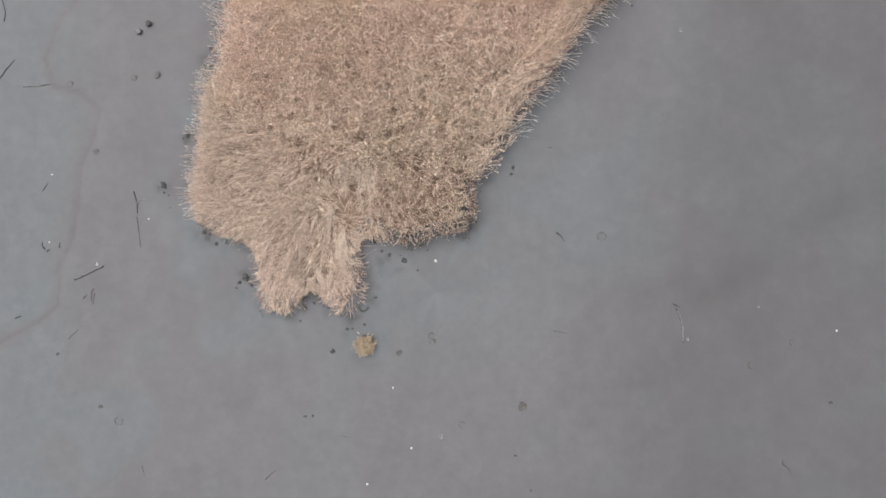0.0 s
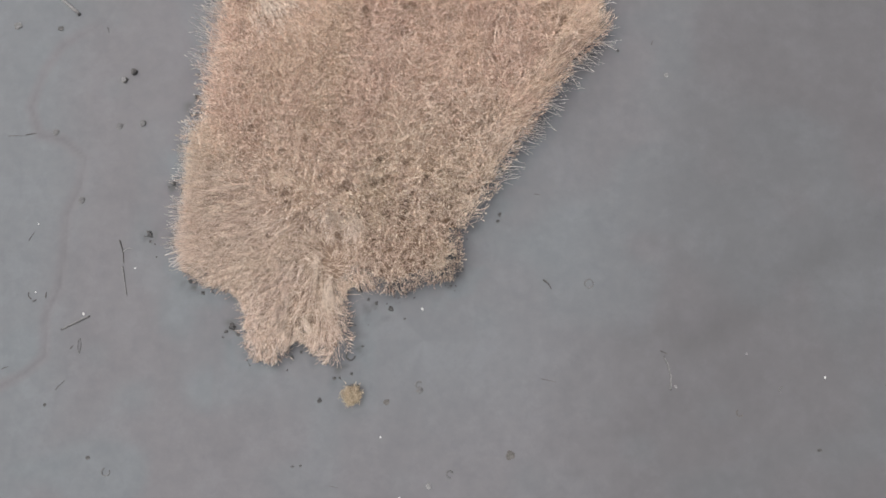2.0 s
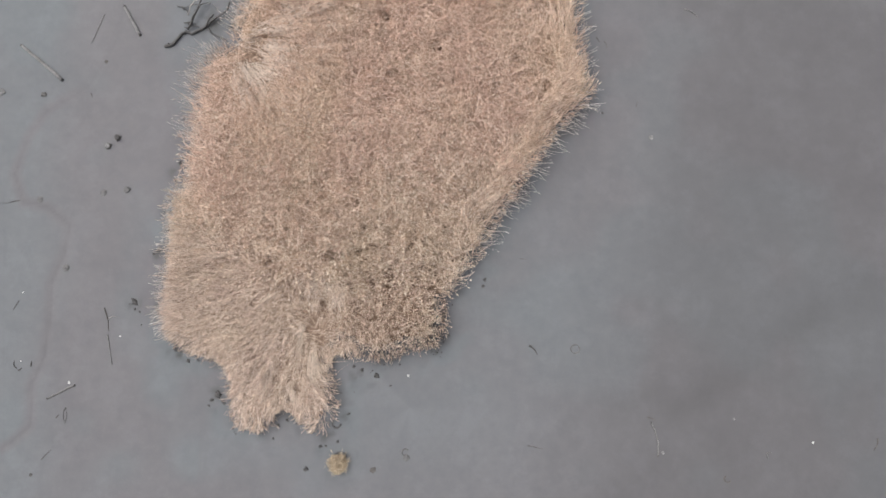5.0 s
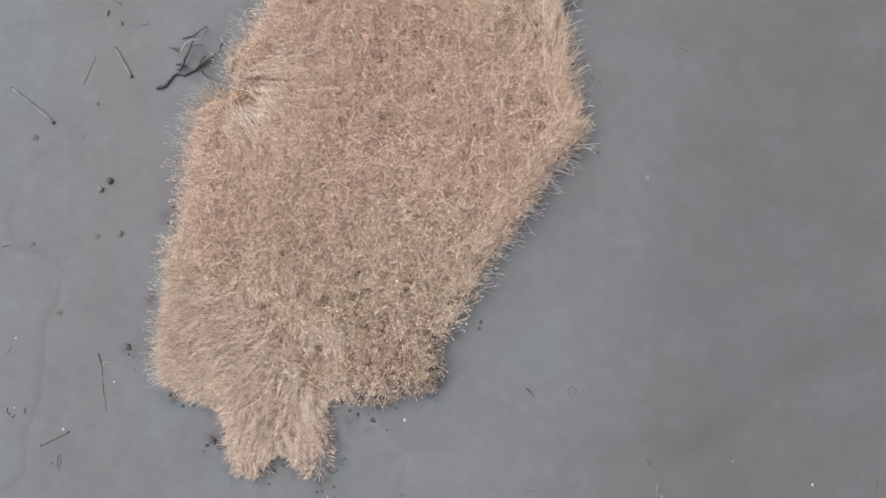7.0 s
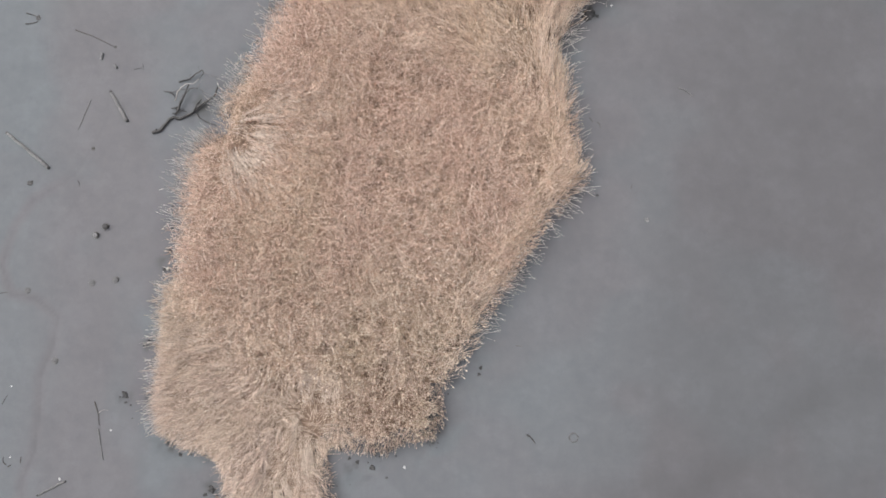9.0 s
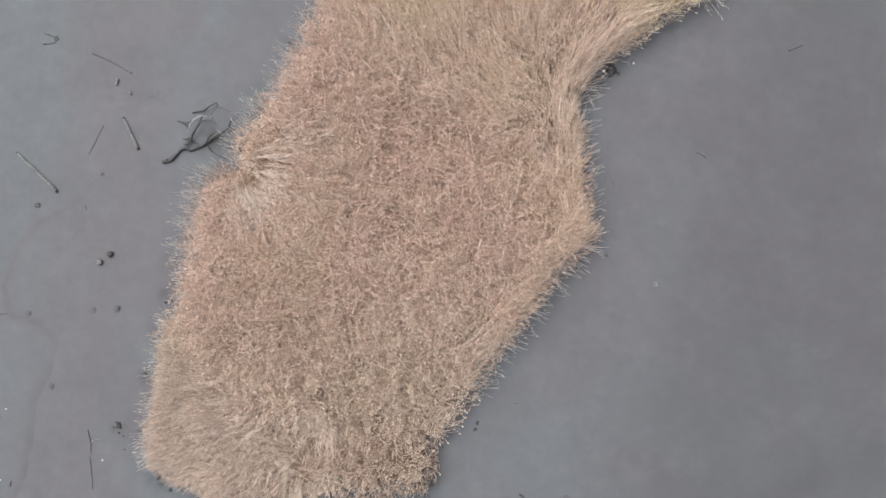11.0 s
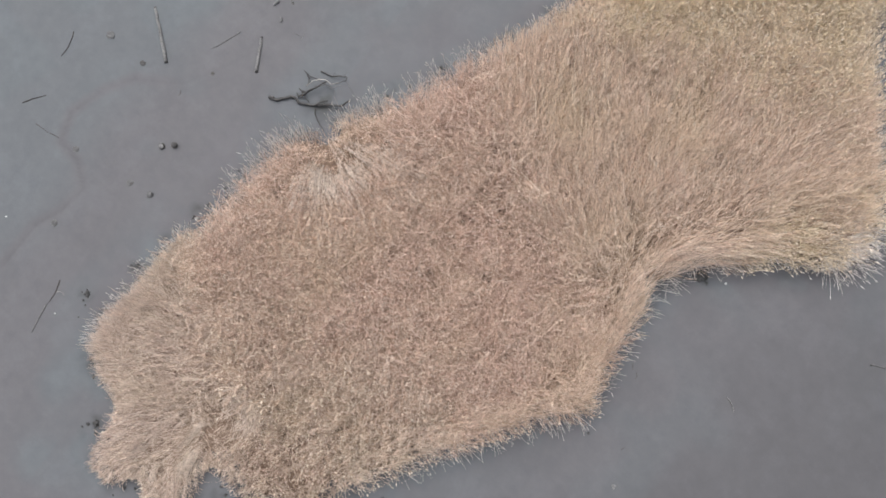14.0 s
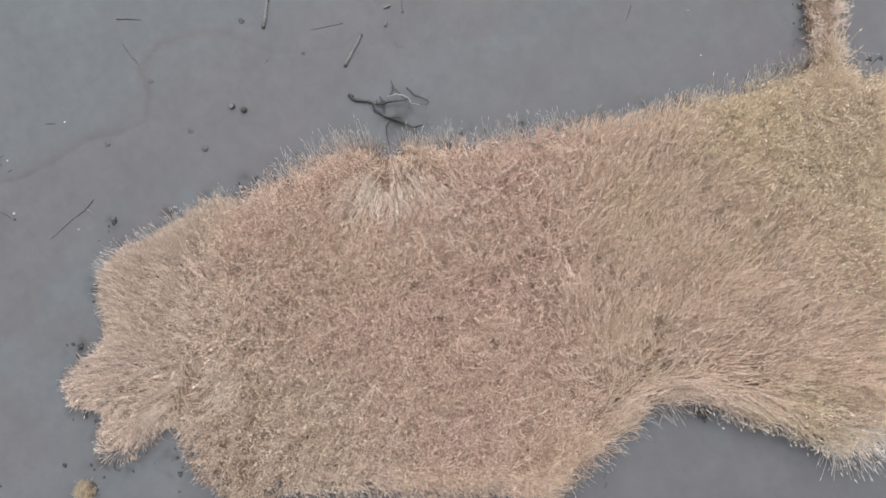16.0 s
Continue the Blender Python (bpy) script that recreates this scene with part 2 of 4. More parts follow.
def ground_height(x, y):
    d = inside_by(x, y)[0]
    z = 0.02 * (drift(x, y, 3.0, 1) - 0.5) + 0.008 * (drift(x, y, 0.5, 2) - 0.5)
    z = z - np.where(y < 7.5, 0.02, 0.01) * np.exp(-(line_distance(x, y, RILL) / 0.11) ** 2)
    z = z - 0.02 * np.exp(-(line_distance(x, y, EAST_GULLY) / 0.6) ** 2)
    return z + 0.10 * step(-0.35, 0.5, d + 0.3 * (drift(x, y, 0.35, 3) - 0.5))


def axis(lo, hi, pitch):
    inner = np.arange(lo, hi + pitch / 2, pitch)
    grow = np.cumsum(pitch * 1.35 ** np.arange(1, 30))
    return np.concatenate([lo - grow[::-1], inner, hi + grow])


def mud_flat():
    xs, ys = axis(-17.0, 17.0, 0.09), axis(-8.5, 28.5, 0.09)
    gx, gy = np.meshgrid(xs, ys)
    x, y = gx.ravel(), gy.ravel()
    z = ground_height(x, y)
    far = np.maximum(np.abs(x) - 60, np.abs(y - 10) - 60)
    z = np.where(far > 0, 0.0, z)
    w, h = len(xs), len(ys)
    k = np.arange(w * h).reshape(h, w)
    quads = np.stack([k[:-1, :-1], k[:-1, 1:], k[1:, 1:], k[1:, :-1]], -1).reshape(-1, 4)
    me = mesh_of("ground", np.stack([x, y, z], 1).tolist(), quads.tolist(), MUD, True)
    d = inside_by(x, y)[0]
    silt = step(0.42, 0.72, 0.6 * drift(x, y, 3.5, 4) + 0.4 * drift(x, y, 1.2, 5))
    west = step(0.03, 0.3, line_distance(x, y, RILL)) * step(-10.2, -12.6, x + 0.25 * np.sin(y))
    silt = np.clip(np.where(x < -6.5, 0.8, 0.5) * silt + 0.75 * west + 0.6 * np.exp(-((x + 0.5) / 4.5) ** 2 - ((y + 0.2) / 2.6) ** 2) + 0.4 * np.exp(-((x - 3.4) / 2.6) ** 2 - ((y - 4.6) / 3.6) ** 2), 0, 1)
    silt = np.clip(silt + 0.5 * np.exp(-((d + 0.4) / 0.35) ** 2) * step(0.4, 0.7, drift(x, y, 0.5, 6)), 0, 1)
    rill = np.exp(-(line_distance(x, y, RILL) / 0.05) ** 2) * (0.3 + 0.6 * drift(x, y, 0.9, 5))
    gully = 0.22 * np.exp(-(line_distance(x, y, EAST_GULLY) / 0.55) ** 2) * drift(x, y, 0.8, 7)
    east = 0.33 * step(4.5, 11.0, x - 0.25 * (y - 4) + 2.0 * drift(x, y, 4.0, 8))
    # blotchy dark shore mud, with shade under the reed edge painted into the band
    edge = step(-0.45, 0.05, d + 0.5 * (drift(x, y, 0.28, 9) - 0.5)) * (0.1 + 0.6 * step(0.45, 0.8, drift(x, y, 0.5, 10)))
    edge = edge * np.where((x > -0.6) & (y > 1.0), 0.55, 1.0)
    churned = np.zeros(x.shape)
    for cx, cy, r in ((-1.45, 1.05, 0.45), (-5.98, 0.2, 0.35), (-8.72, 3.08, 0.22), (-7.2, 1.6, 0.3), (-2.5, -1.1, 0.35), (-2.15, -1.67, 0.42), (-2.2, -0.4, 0.3),
                      (-8.05, 4.7, 0.25), (-7.5, 7.3, 0.3), (5.8, 14.9, 0.35), (-2.5, 24.5, 0.35), (-1.95, 24.2, 0.3), (-2.95, 24.85, 0.35), (-4.4, 15.3, 0.3), (-5.1, 13.9, 0.3), (-6.6, 12.2, 0.5)):
        churned = np.maximum(churned, np.exp(-(np.hypot(x - cx, y - cy) / r) ** 2))
    churned = churned * (0.12 + 0.85 * step(0.4, 0.75, 0.6 * drift(x, y, 0.3, 3) + 0.4 * drift(x, y, 0.13, 2)))
    wet = np.clip(np.maximum.reduce([rill * np.where(y < 7.5, 0.24, 0.1), gully + east, edge, churned]), 0, 1)
    for name, values in (("silt", silt), ("wet", wet)):
        me.attributes.new(name, 'FLOAT', 'POINT').data.foreach_set("value", values.astype(np.float32))
    return tagged(new("ground", me), "smooth wet grey tidal mud with faint rills", "mud", kind="structure")


mud_flat()


# ================= the reed bed =================
def spindle_faces(rings, sides):
    out = []
    for r in range(rings - 1):
        for s in range(sides):
            t = (s + 1) % sides
            out.append((r * sides + s, r * sides + t, (r + 1) * sides + t, (r + 1) * sides + s))
    return out


def repeated(verts, pattern):
    """Joins n equal little pieces: verts (n, k, 3), pattern: faces of one piece."""
    n, k, _ = verts.shape
    offsets = np.arange(n)[:, None, None] * k
    faces = []
    for size in sorted({len(f) for f in pattern}):
        f = np.array([q for q in pattern if len(q) == size])
        faces.append((offsets + f[None]).reshape(-1, size))
    return verts.reshape(-1, 3), faces


def big_mesh(name, verts, face_sets, mat):
    me = bpy.data.meshes.new(name)
    loops = np.concatenate([f.ravel() for f in face_sets])
    sizes = np.concatenate([np.full(len(f), f.shape[1]) for f in face_sets])
    me.vertices.add(len(verts))
    me.vertices.foreach_set("co", np.ascontiguousarray(verts, np.float32).ravel())
    me.loops.add(len(loops))
    me.loops.foreach_set("vertex_index", loops.astype(np.int32))
    me.polygons.add(len(sizes))
    me.polygons.foreach_set("loop_start", np.concatenate([[0], np.cumsum(sizes)[:-1]]).astype(np.int32))
    me.materials.append(mat)
    me.update(calc_edges=True)
    me.validate()
    return me


RNG = np.random.RandomState(7)


def unit(v):
    return v / np.maximum(np.linalg.norm(v, axis=-1, keepdims=True), 1e-9)


def stalk_spines(base, azimuth, lean, droop, length, points=4):
    """Bent lines from the base up: lean at the foot, lean + droop at the tip (radians from upright)."""
    out = [base]
    for k in range(1, points):
        a = lean + droop * ((k - 0.5) / (points - 1)) ** 1.3
        way = np.stack([np.sin(a) * np.cos(azimuth), np.sin(a) * np.sin(azimuth), np.cos(a)], 1)
        nxt = out[-1] + way * (length / (points - 1))[:, None]
        nxt[:, 2] = np.maximum(nxt[:, 2], 0.05 + 0.04 * k / points)
        out.append(nxt)
    return np.stack(out, 1)


SHORE_COARSE = rounded(SOUTH_EAST + NORTH_WEST, 2)


def tucked(points, which):
    """Bends what would stick out over the shore back to an uneven line along it."""
    flat = points.reshape(-1, 3)
    pick = np.where(np.repeat(which, flat.shape[0] // len(which)))[0]
    x, y = flat[pick, 0], flat[pick, 1]
    d, nx, ny = inside_by(x, y, SHORE_COARSE)
    limit = -0.02 - 0.2 * drift(x, y, 0.14, 11) + 0.25 * drift(x, y, 0.4, 6) - 0.16 * ((nx > 0.3) & (y > 3.5))
    back = np.maximum(limit - d, 0) * RNG.uniform(0.8, 1.25, len(x))
    flat[pick, 0] -= nx * back
    flat[pick, 1] -= ny * back
    return flat.reshape(points.shape)


def stems_mesh(name, spines, radius, mat):
    n, p, _ = spines.shape
    along = unit(np.gradient(spines, axis=1))
    side = unit(np.cross(along, np.array([0.31, 0.22, 0.93])))
    other = np.cross(along, side)
    rings = []
    for s in range(3):
        a = 2 * math.pi * s / 3
        taper = np.linspace(1.0, 0.55, p)[None, :, None] * radius[:, None, None]
        rings.append(spines + taper * (math.cos(a) * side + math.sin(a) * other))
    verts = np.stack(rings, 2).reshape(n, p * 3, 3)
    return big_mesh(name, *repeated(verts, spindle_faces(p, 3)), mat)


def leaves_mesh(name, spines, per, length, width, spread, mat, share=1.0, push=0.0, tuck=None, top=0.97, curl=0.3, low=0.25):
    """Long narrow blades that leave the stalk, arch over and hang; each is folded along its midrib."""
    n, p, _ = spines.shape
    blades = []
    along = unit(np.gradient(spines, axis=1))
    for _ in range(per):
        f = RNG.uniform(low, top, n) * (p - 1)
        i = np.minimum(f.astype(int), p - 2)
        t = (f - i)[:, None]
        rows = np.arange(n)
        foot = spines[rows, i] * (1 - t) + spines[rows, i + 1] * t
        axis_way = along[rows, i]
        turn = RNG.uniform(0, 2 * math.pi, n)
        flat = np.stack([np.cos(turn), np.sin(turn), np.zeros(n)], 1) + push
        way = unit(axis_way + spread * RNG.uniform(0.4, 1.3, n)[:, None] * flat)
        size = length * share * RNG.uniform(0.5, 1.35, n)
        mid = foot + way * (0.5 * size)[:, None]
        fall = way.copy()
        fall[:, 2] -= RNG.uniform(0.1, 0.7, n)
        fall[:, :2] += RNG.normal(0, curl, (n, 2))
        tip = mid + unit(fall) * (0.5 * size)[:, None]
        if tuck is not None:
            mid, tip = tucked(mid, tuck), tucked(tip, tuck)
        for q in (mid, tip):
            q[:, 2] = np.maximum(q[:, 2], 0.06)
        across = unit(np.cross(way, np.array([0, 0, 1.0])) + 0.5 * RNG.randn(n, 3))
        half = (0.5 * width * np.sqrt(share) * RNG.uniform(0.6, 1.3, n))[:, None]
        rib = np.array([0, 0, 1.0]) * half * 0.5
        blades.append(np.stack([foot, mid - across * half, mid - rib, mid + across * half, tip], 1))
    verts = np.concatenate(blades)
    return big_mesh(name, *repeated(verts, [(0, 1, 2), (0, 2, 3), (1, 4, 2), (2, 4, 3)]), mat)


def plumes_mesh(name, tips, ways, length, radius, mat):
    """Feathery seed heads as uneven spindles along the stalk's last stretch."""
    n = len(tips)
    way = unit(ways + 0.35 * RNG.randn(n, 3))
    side = unit(np.cross(way, np.array([0.2, 0.4, 0.9])))
    other = np.cross(way, side)
    rings = []
    for frac, wide in ((0.0, 0.35), (0.4, 1.0), (1.0, 0.1)):
        mid = tips + way * (length * frac)[:, None]
        for s in range(3):
            a = 2 * math.pi * s / 3
            r = (radius * wide * RNG.uniform(0.6, 1.35, n))[:, None]
            rings.append(mid + r * (math.cos(a) * side + math.sin(a) * other))
    verts = np.stack(rings, 1)
    return big_mesh(name, *repeated(verts, spindle_faces(3, 3)), mat)


WHORL = (-2.82, 3.12)  # middle of the trodden hollow


def scatter_points(count):
    keep = []
    total = 0
    while total < count:
        x, y = RNG.uniform(-8.2, 9.8, 60000), RNG.uniform(-1.1, 26.9, 60000)
        d, nx, ny = inside_by(x, y)
        thick = 1.5 * drift(x, y, 0.15, 0) - 0.05 + 0.25 * (drift(x, y, 1.5, 1) - 0.5)
        lodged = (x < -2.2) & (y < 3.9 + 0.68 * (-3.1 - x))
        thick = np.where(lodged, 1.9 * drift(x, y, 0.28, 0) - 0.35 + 0.8 * np.exp(-(np.hypot(x + 3.75, y - 2.4) / 0.8) ** 2), thick)
        whorl, side = np.hypot(x - WHORL[0], y - WHORL[1]), np.degrees(np.arctan2(y - WHORL[1], x - WHORL[0]))
        thick = thick * (1 - 0.85 * np.exp(-((whorl - 0.98) / 0.11) ** 2) * ((side > 5) | (side < -160)))
        thick = np.where((x > -2.1) & (y < 3.4) & (d < 0.8), np.maximum(thick, 0.75), thick)
        inset = np.where(lodged | (np.hypot(x + 5.4, y - 11.2) < 1.0), 0.12, np.where(nx < -0.3, 0.27, np.where((nx > 0.3) & (y > 3.5), 0.1, np.where(y < 3.4, np.where(x > -2.2, 0.04, 0.08), 0.2))))
        ok = (d > inset + 0.16 * drift(x, y, 0.22, 3)) & (RNG.rand(60000) < thick)
        keep.append(np.stack([x, y, d, nx, ny], 1)[ok])
        total += ok.sum()
    return np.concatenate(keep)[:count].T


# how many stalks have snapped and lie across the others, how long they are, how far they turn from the stand's lean
CROSSED = {2: (1.0, 0.3, 0.7, 2.5), 3: (0.25, 0.25, 0.5, 1.5), 4: (0.1, 0.2, 0.45, 2.5), 5: (0.6, 0.45, 1.0, 0.22), 6: (0.85, 0.25, 0.72, 2.5), 8: (0.55, 0.25, 0.65, 2.5), 0: (0.35, 0.3, 0.65, 0.4), 1: (0.8, 0.5, 0.9, 0.1)}


def crossing_mesh(spines, azimuth, lo, hi, mat):
    """Thin straight stalks that lie slanting over the top of the stand."""
    n = len(spines)
    f = RNG.uniform(0.55, 1.0, n)[:, None]
    foot = spines[:, 1] * (1 - f) + spines[:, 3] * f
    size = RNG.uniform(lo, hi, n)
    tilt = RNG.normal(0.06, 0.2, n)
    way = np.stack([np.cos(tilt) * np.cos(azimuth), np.cos(tilt) * np.sin(azimuth), np.sin(tilt)], 1)
    bow = RNG.normal(0, 0.07, (n, 3))
    pts = [foot + way * (size * k)[:, None] + bow * (4 * k * (0.5 - k) + 1) * 0.5 for k in (-0.5, 0.0, 0.5)]
    pts = np.stack(pts, 1)
    d = inside_by(pts[:, :, 0], pts[:, :, 1], SHORE_COARSE)[0]
    pts = pts[d.min(1) > 0.08]
    pts[:, :, 2] = np.maximum(pts[:, :, 2], 0.12)
    return stems_mesh("fallen_stalks", pts, RNG.uniform(0.005, 0.009, len(pts)), mat)


def reed_bed():
    x, y, d, nx, ny = scatter_points(12300)  # one point a bunch
    n = len(x)
    wob = 0.7 * (drift(x, y, 0.8, 2) - 0.5) + 0.5 * (drift(x, y, 0.3, 9) - 0.5)
    # which patch a stalk belongs to
    flat = (x < -2.1 + wob * 0.6 + RNG.normal(0, 0.22, n)) & (y < 3.8 + 0.68 * (-3.1 - x) + wob + RNG.normal(0, 0.25, n))
    flat = (flat | (np.hypot(x - WHORL[0], y - WHORL[1]) < 0.92)) & ~((np.hypot(x - WHORL[0], y - WHORL[1]) > 0.92) & (np.hypot(x - WHORL[0], y - WHORL[1]) < 1.5) & (y > 3.2) & (x > -3.4))
    bearing = np.degrees(np.arctan2(y - 11.6, x + 6.0))
    fan = (np.hypot(x + 6.0, y - 11.6) < 2.5 + 0.9 * wob) & (bearing > -84 + 20 * wob) & (bearing < 26 + 20 * wob) & (RNG.rand(n) < 0.82)
    tuft = (np.hypot((x - 8.6) / 0.9, (y - 18.2) / 0.8) < 1 + 0.8 * wob) & (RNG.rand(n) < 0.75)
    tuft = tuft | ((np.hypot(x - 0.8, y - 25.2) < 0.75 + 0.5 * wob) & (RNG.rand(n) < 0.7))
    neck = (0.54 * (x + 1.9) + 0.84 * (y - 24.0) > 0.5) & (x < -0.9)
    stray = 1.3 * wob + RNG.normal(0, 0.55, n)
    far = ((y > 19.0 + 0.33 * (x + 1) + stray) | ((x > 6.2) & (d < 0.9 + 0.5 * stray) & (y < 19.5)) | (x > 8.3 + 0.5 * stray)) & (y > 15.5) & ~neck
    short = (x > -2.3) & (y < 4.3 + 1.2 * wob + RNG.normal(0, 0.9, n)) & ~flat
    comb = step(11.5, 15.5, y + 0.35 * x + wob) * step(-4.2, -1.5, x) * (1 - far * 0.6)
    south = (y < 7.4 + 0.25 * x + 2.4 * wob + RNG.normal(0, 0.7, n)) & (x < 2.2 + wob)
    kinds = np.select([flat, fan, neck, tuft, far, short, comb > 0.55, south], [0, 1, 2, 7, 3, 4, 5, 8], 6)
    # direction and amount of lean
    az = RNG.uniform(0, 2 * math.pi, n)
    lean = np.abs(RNG.normal(0.36, 0.2, n))
    droop = RNG.uniform(0.3, 1.25, n)
    size = 1.5 + 0.3 * (drift(x, y, 0.9, 5) - 0.5) + RNG.normal(0, 0.16, n)
    # stalks lean out over the shore
    rim = step(0.45, 0.0, d) * (kinds >= 3)
    out = np.arctan2(ny, nx)
    go = RNG.rand(n) < np.where((nx > 0.3) & (y > 3.5), 0.08, np.where((nx < -0.2) & (y > 12.0), 0.4, 0.75)) * rim
    az = np.where(go, out + RNG.normal(0, 0.45, n), az)
    east = ((nx > 0.2) & (y > 4.0)) | (ny > 0.5)
    lean = np.where(go, np.where(east & (RNG.rand(n) < 0.15), RNG.uniform(0.3, 0.7, n), np.where(east, RNG.uniform(0.02, 0.3, n), np.where((RNG.rand(n) < 0.25) & (nx < -0.3), RNG.uniform(0.4, 0.8, n), RNG.uniform(0.0, 0.16, n)))), lean)
    droop = np.where(go, RNG.uniform(0.0, 0.3, n), droop)
    size = size * (1 - np.where(nx > 0.2, 0.2, 0.5) * rim * RNG.rand(n))
    # stalks blown over to the north-east in the broad part
    cz = radians(25) + 0.65 * np.arctan2(y - 12.6, x - 5.8) + 0.4 * (drift(x, y, 2.2, 7) - 0.5) + 0.7 * (drift(x, y, 0.5, 8) - 0.5)
    blown = (RNG.rand(n) < comb) & ~go
    az = np.where(blown, cz + RNG.normal(0, 1, n) * (0.3 + 1.3 * np.exp(-np.hypot(x - 5.2, y - 13.2) / 1.3)), az)
    lean = np.where(blown, RNG.uniform(0.45, 0.9, n), lean)
    droop = np.where(blown, RNG.uniform(0.2, 0.6, n), droop)
    # flattened swirl at the south-west end
    rz = np.arctan2(y - 4.4, x + 2.5) + 1.5 * np.exp(-(np.hypot(x + 2.9, y - 3.5) / 0.7) ** 2) + 1.3 * (drift(x, y, 0.7, 2) - 0.5) + 0.9 * (drift(x, y, 0.3, 8) - 0.5)
    az = np.where(kinds == 0, rz + RNG.normal(0, 0.3, n) + np.where(RNG.rand(n) < 0.34 + 0.2 * step(2.0, 0.6, y), RNG.normal(0, 1.0, n), 0), az)
    low = step(4.2, 0.8, y)
    lean = np.where(kinds == 0, RNG.uniform(0.95, 1.3, n) + 0.1 * low + 0.6 * (drift(x, y, 0.4, 6) - 0.5), lean)
    droop = np.where(kinds == 0, RNG.uniform(0.1, 0.5, n), droop)
    size = np.where(kinds == 0, np.minimum(RNG.uniform(0.8, 1.5, n), 0.12 + 0.8 * d), size)
    heart = (kinds == 0) & (np.hypot(x - WHORL[0], y - WHORL[1]) < 0.85 + 0.3 * wob)
    az = np.where(heart, np.arctan2(y - WHORL[1], x - WHORL[0]) - 1.4 + RNG.normal(0, 0.8, n), az)
    size = np.where(heart, RNG.uniform(0.35, 0.8, n), size)
    # the fan by the dead branch
    fz = np.arctan2(y - 11.75, x + 6.2) + 0.5 * (drift(x, y, 0.45, 8) - 0.5) + RNG.normal(0, 0.12, n)
    laid = kinds == 1
    az = np.where(laid, fz, az)
    lean = np.where(laid, RNG.uniform(0.75, 1.2, n), lean)
    droop = np.where(laid, RNG.uniform(0.1, 0.4, n), droop)
    size = size * np.where(np.hypot(x + 5.6, y - 11.0) < 2.5, 0.72, 1.0)
    size = np.where(laid, RNG.uniform(1.2, 1.8, n), size)
    blownover = kinds == 7
    az = np.where(blownover, radians(5) + RNG.normal(0, 0.35, n), az)
    lean = np.where(blownover, RNG.uniform(0.4, 0.9, n), lean)
    size = np.where(blownover, np.minimum(size, 0.3 + 0.9 * d), size)
    # the low tongue that runs off to the north-west
    az = np.where(kinds == 2, RNG.uniform(0, 2 * math.pi, n), az)
    lean = np.where(kinds == 2, RNG.uniform(0.7, 1.3, n), lean)
    size = np.where(kinds == 2, RNG.uniform(0.4, 0.9, n), size)
    # shorter, more upright stands full of seed heads
    bold = (kinds == 4) | (kinds == 3)
    lean = np.where(bold & ~go, np.abs(RNG.normal(np.where(kinds == 3, 0.34, 0.2), 0.17, n)), lean)
    droop = np.where(bold, RNG.uniform(0.0, 0.3, n), droop)
    size = np.where((kinds == 4) | (((kinds == 6) | (kinds == 8)) & (y < 6.5) & (x > -2.5)), (0.55 + 0.4 * step(2.0, 6.5, y)) * size, np.where(kinds == 3, 0.92 * size, size))
    # near the shore the rest bends back into the bed
    outward = (np.cos(az) * nx + np.sin(az) * ny > 0.1) & (d < 0.75) & ~go & (kinds >= 3)
    az = np.where(outward, az + math.pi, az)
    along = ((nx > 0.3) & (y > 3.5) & (d < 1.0) & ~go & (kinds >= 3)) & (RNG.rand(n) < 0.9)
    az = np.where(along, np.arctan2(ny, nx) + radians(92) + RNG.normal(0, 0.28, n), az)
    lean = np.where(along, RNG.uniform(0.4, 0.85, n), lean)
    droop = np.where(along, RNG.uniform(0.2, 0.7, n), droop)
    inward = -1.5 * (1 - step(0.3, 0.9, d)) * (kinds >= 1) * np.where(along, 0.2, np.where(kinds == 4, 0.4, 1.0))
    push = np.stack([nx * inward, ny * inward, 0 * nx], 1)
    low_rim = np.where(kinds >= 3, np.where(nx < -0.2, 0.5 + 0.5 * step(0.2, 1.3, d), np.where(along, 0.72, 0.58) + np.where(along, 0.28, 0.42) * step(0.2, 1.4, d)), 1.0)
    size = size * low_rim
    reach = np.where(go, 0.12, (0.35 + 0.65 * step(0.2, 0.75, d)) * low_rim)
    # each bunch becomes a handful of stalks that stand and bend together
    each = np.repeat(np.arange(n), 4)
    n = len(each)
    loose = np.where(kinds[each] == 5, 0.7, np.where(kinds[each] >= 3, 1.7, np.where(kinds[each] == 1, 0.2, 0.6)))
    x, y = x[each] + RNG.normal(0, 0.055, n) * loose, y[each] + RNG.normal(0, 0.055, n) * loose
    az, lean, droop = az[each] + RNG.normal(0, 0.45, n) * loose, np.abs(lean[each] + RNG.normal(0, 0.08, n)), droop[each] * RNG.uniform(0.75, 1.25, n)
    push, near, deep, along = push[each], (d < 1.3)[each] & ~go[each], d[each], along[each]
    size, reach, kinds, go, east = size[each] * RNG.uniform(0.7, 1.12, n), reach[each], kinds[each], go[each], east[each]
    z = ground_height(x, y) - 0.02
    base = np.stack([x, y, z], 1)
    spines = tucked(stalk_spines(base, az, lean, droop, size), near)
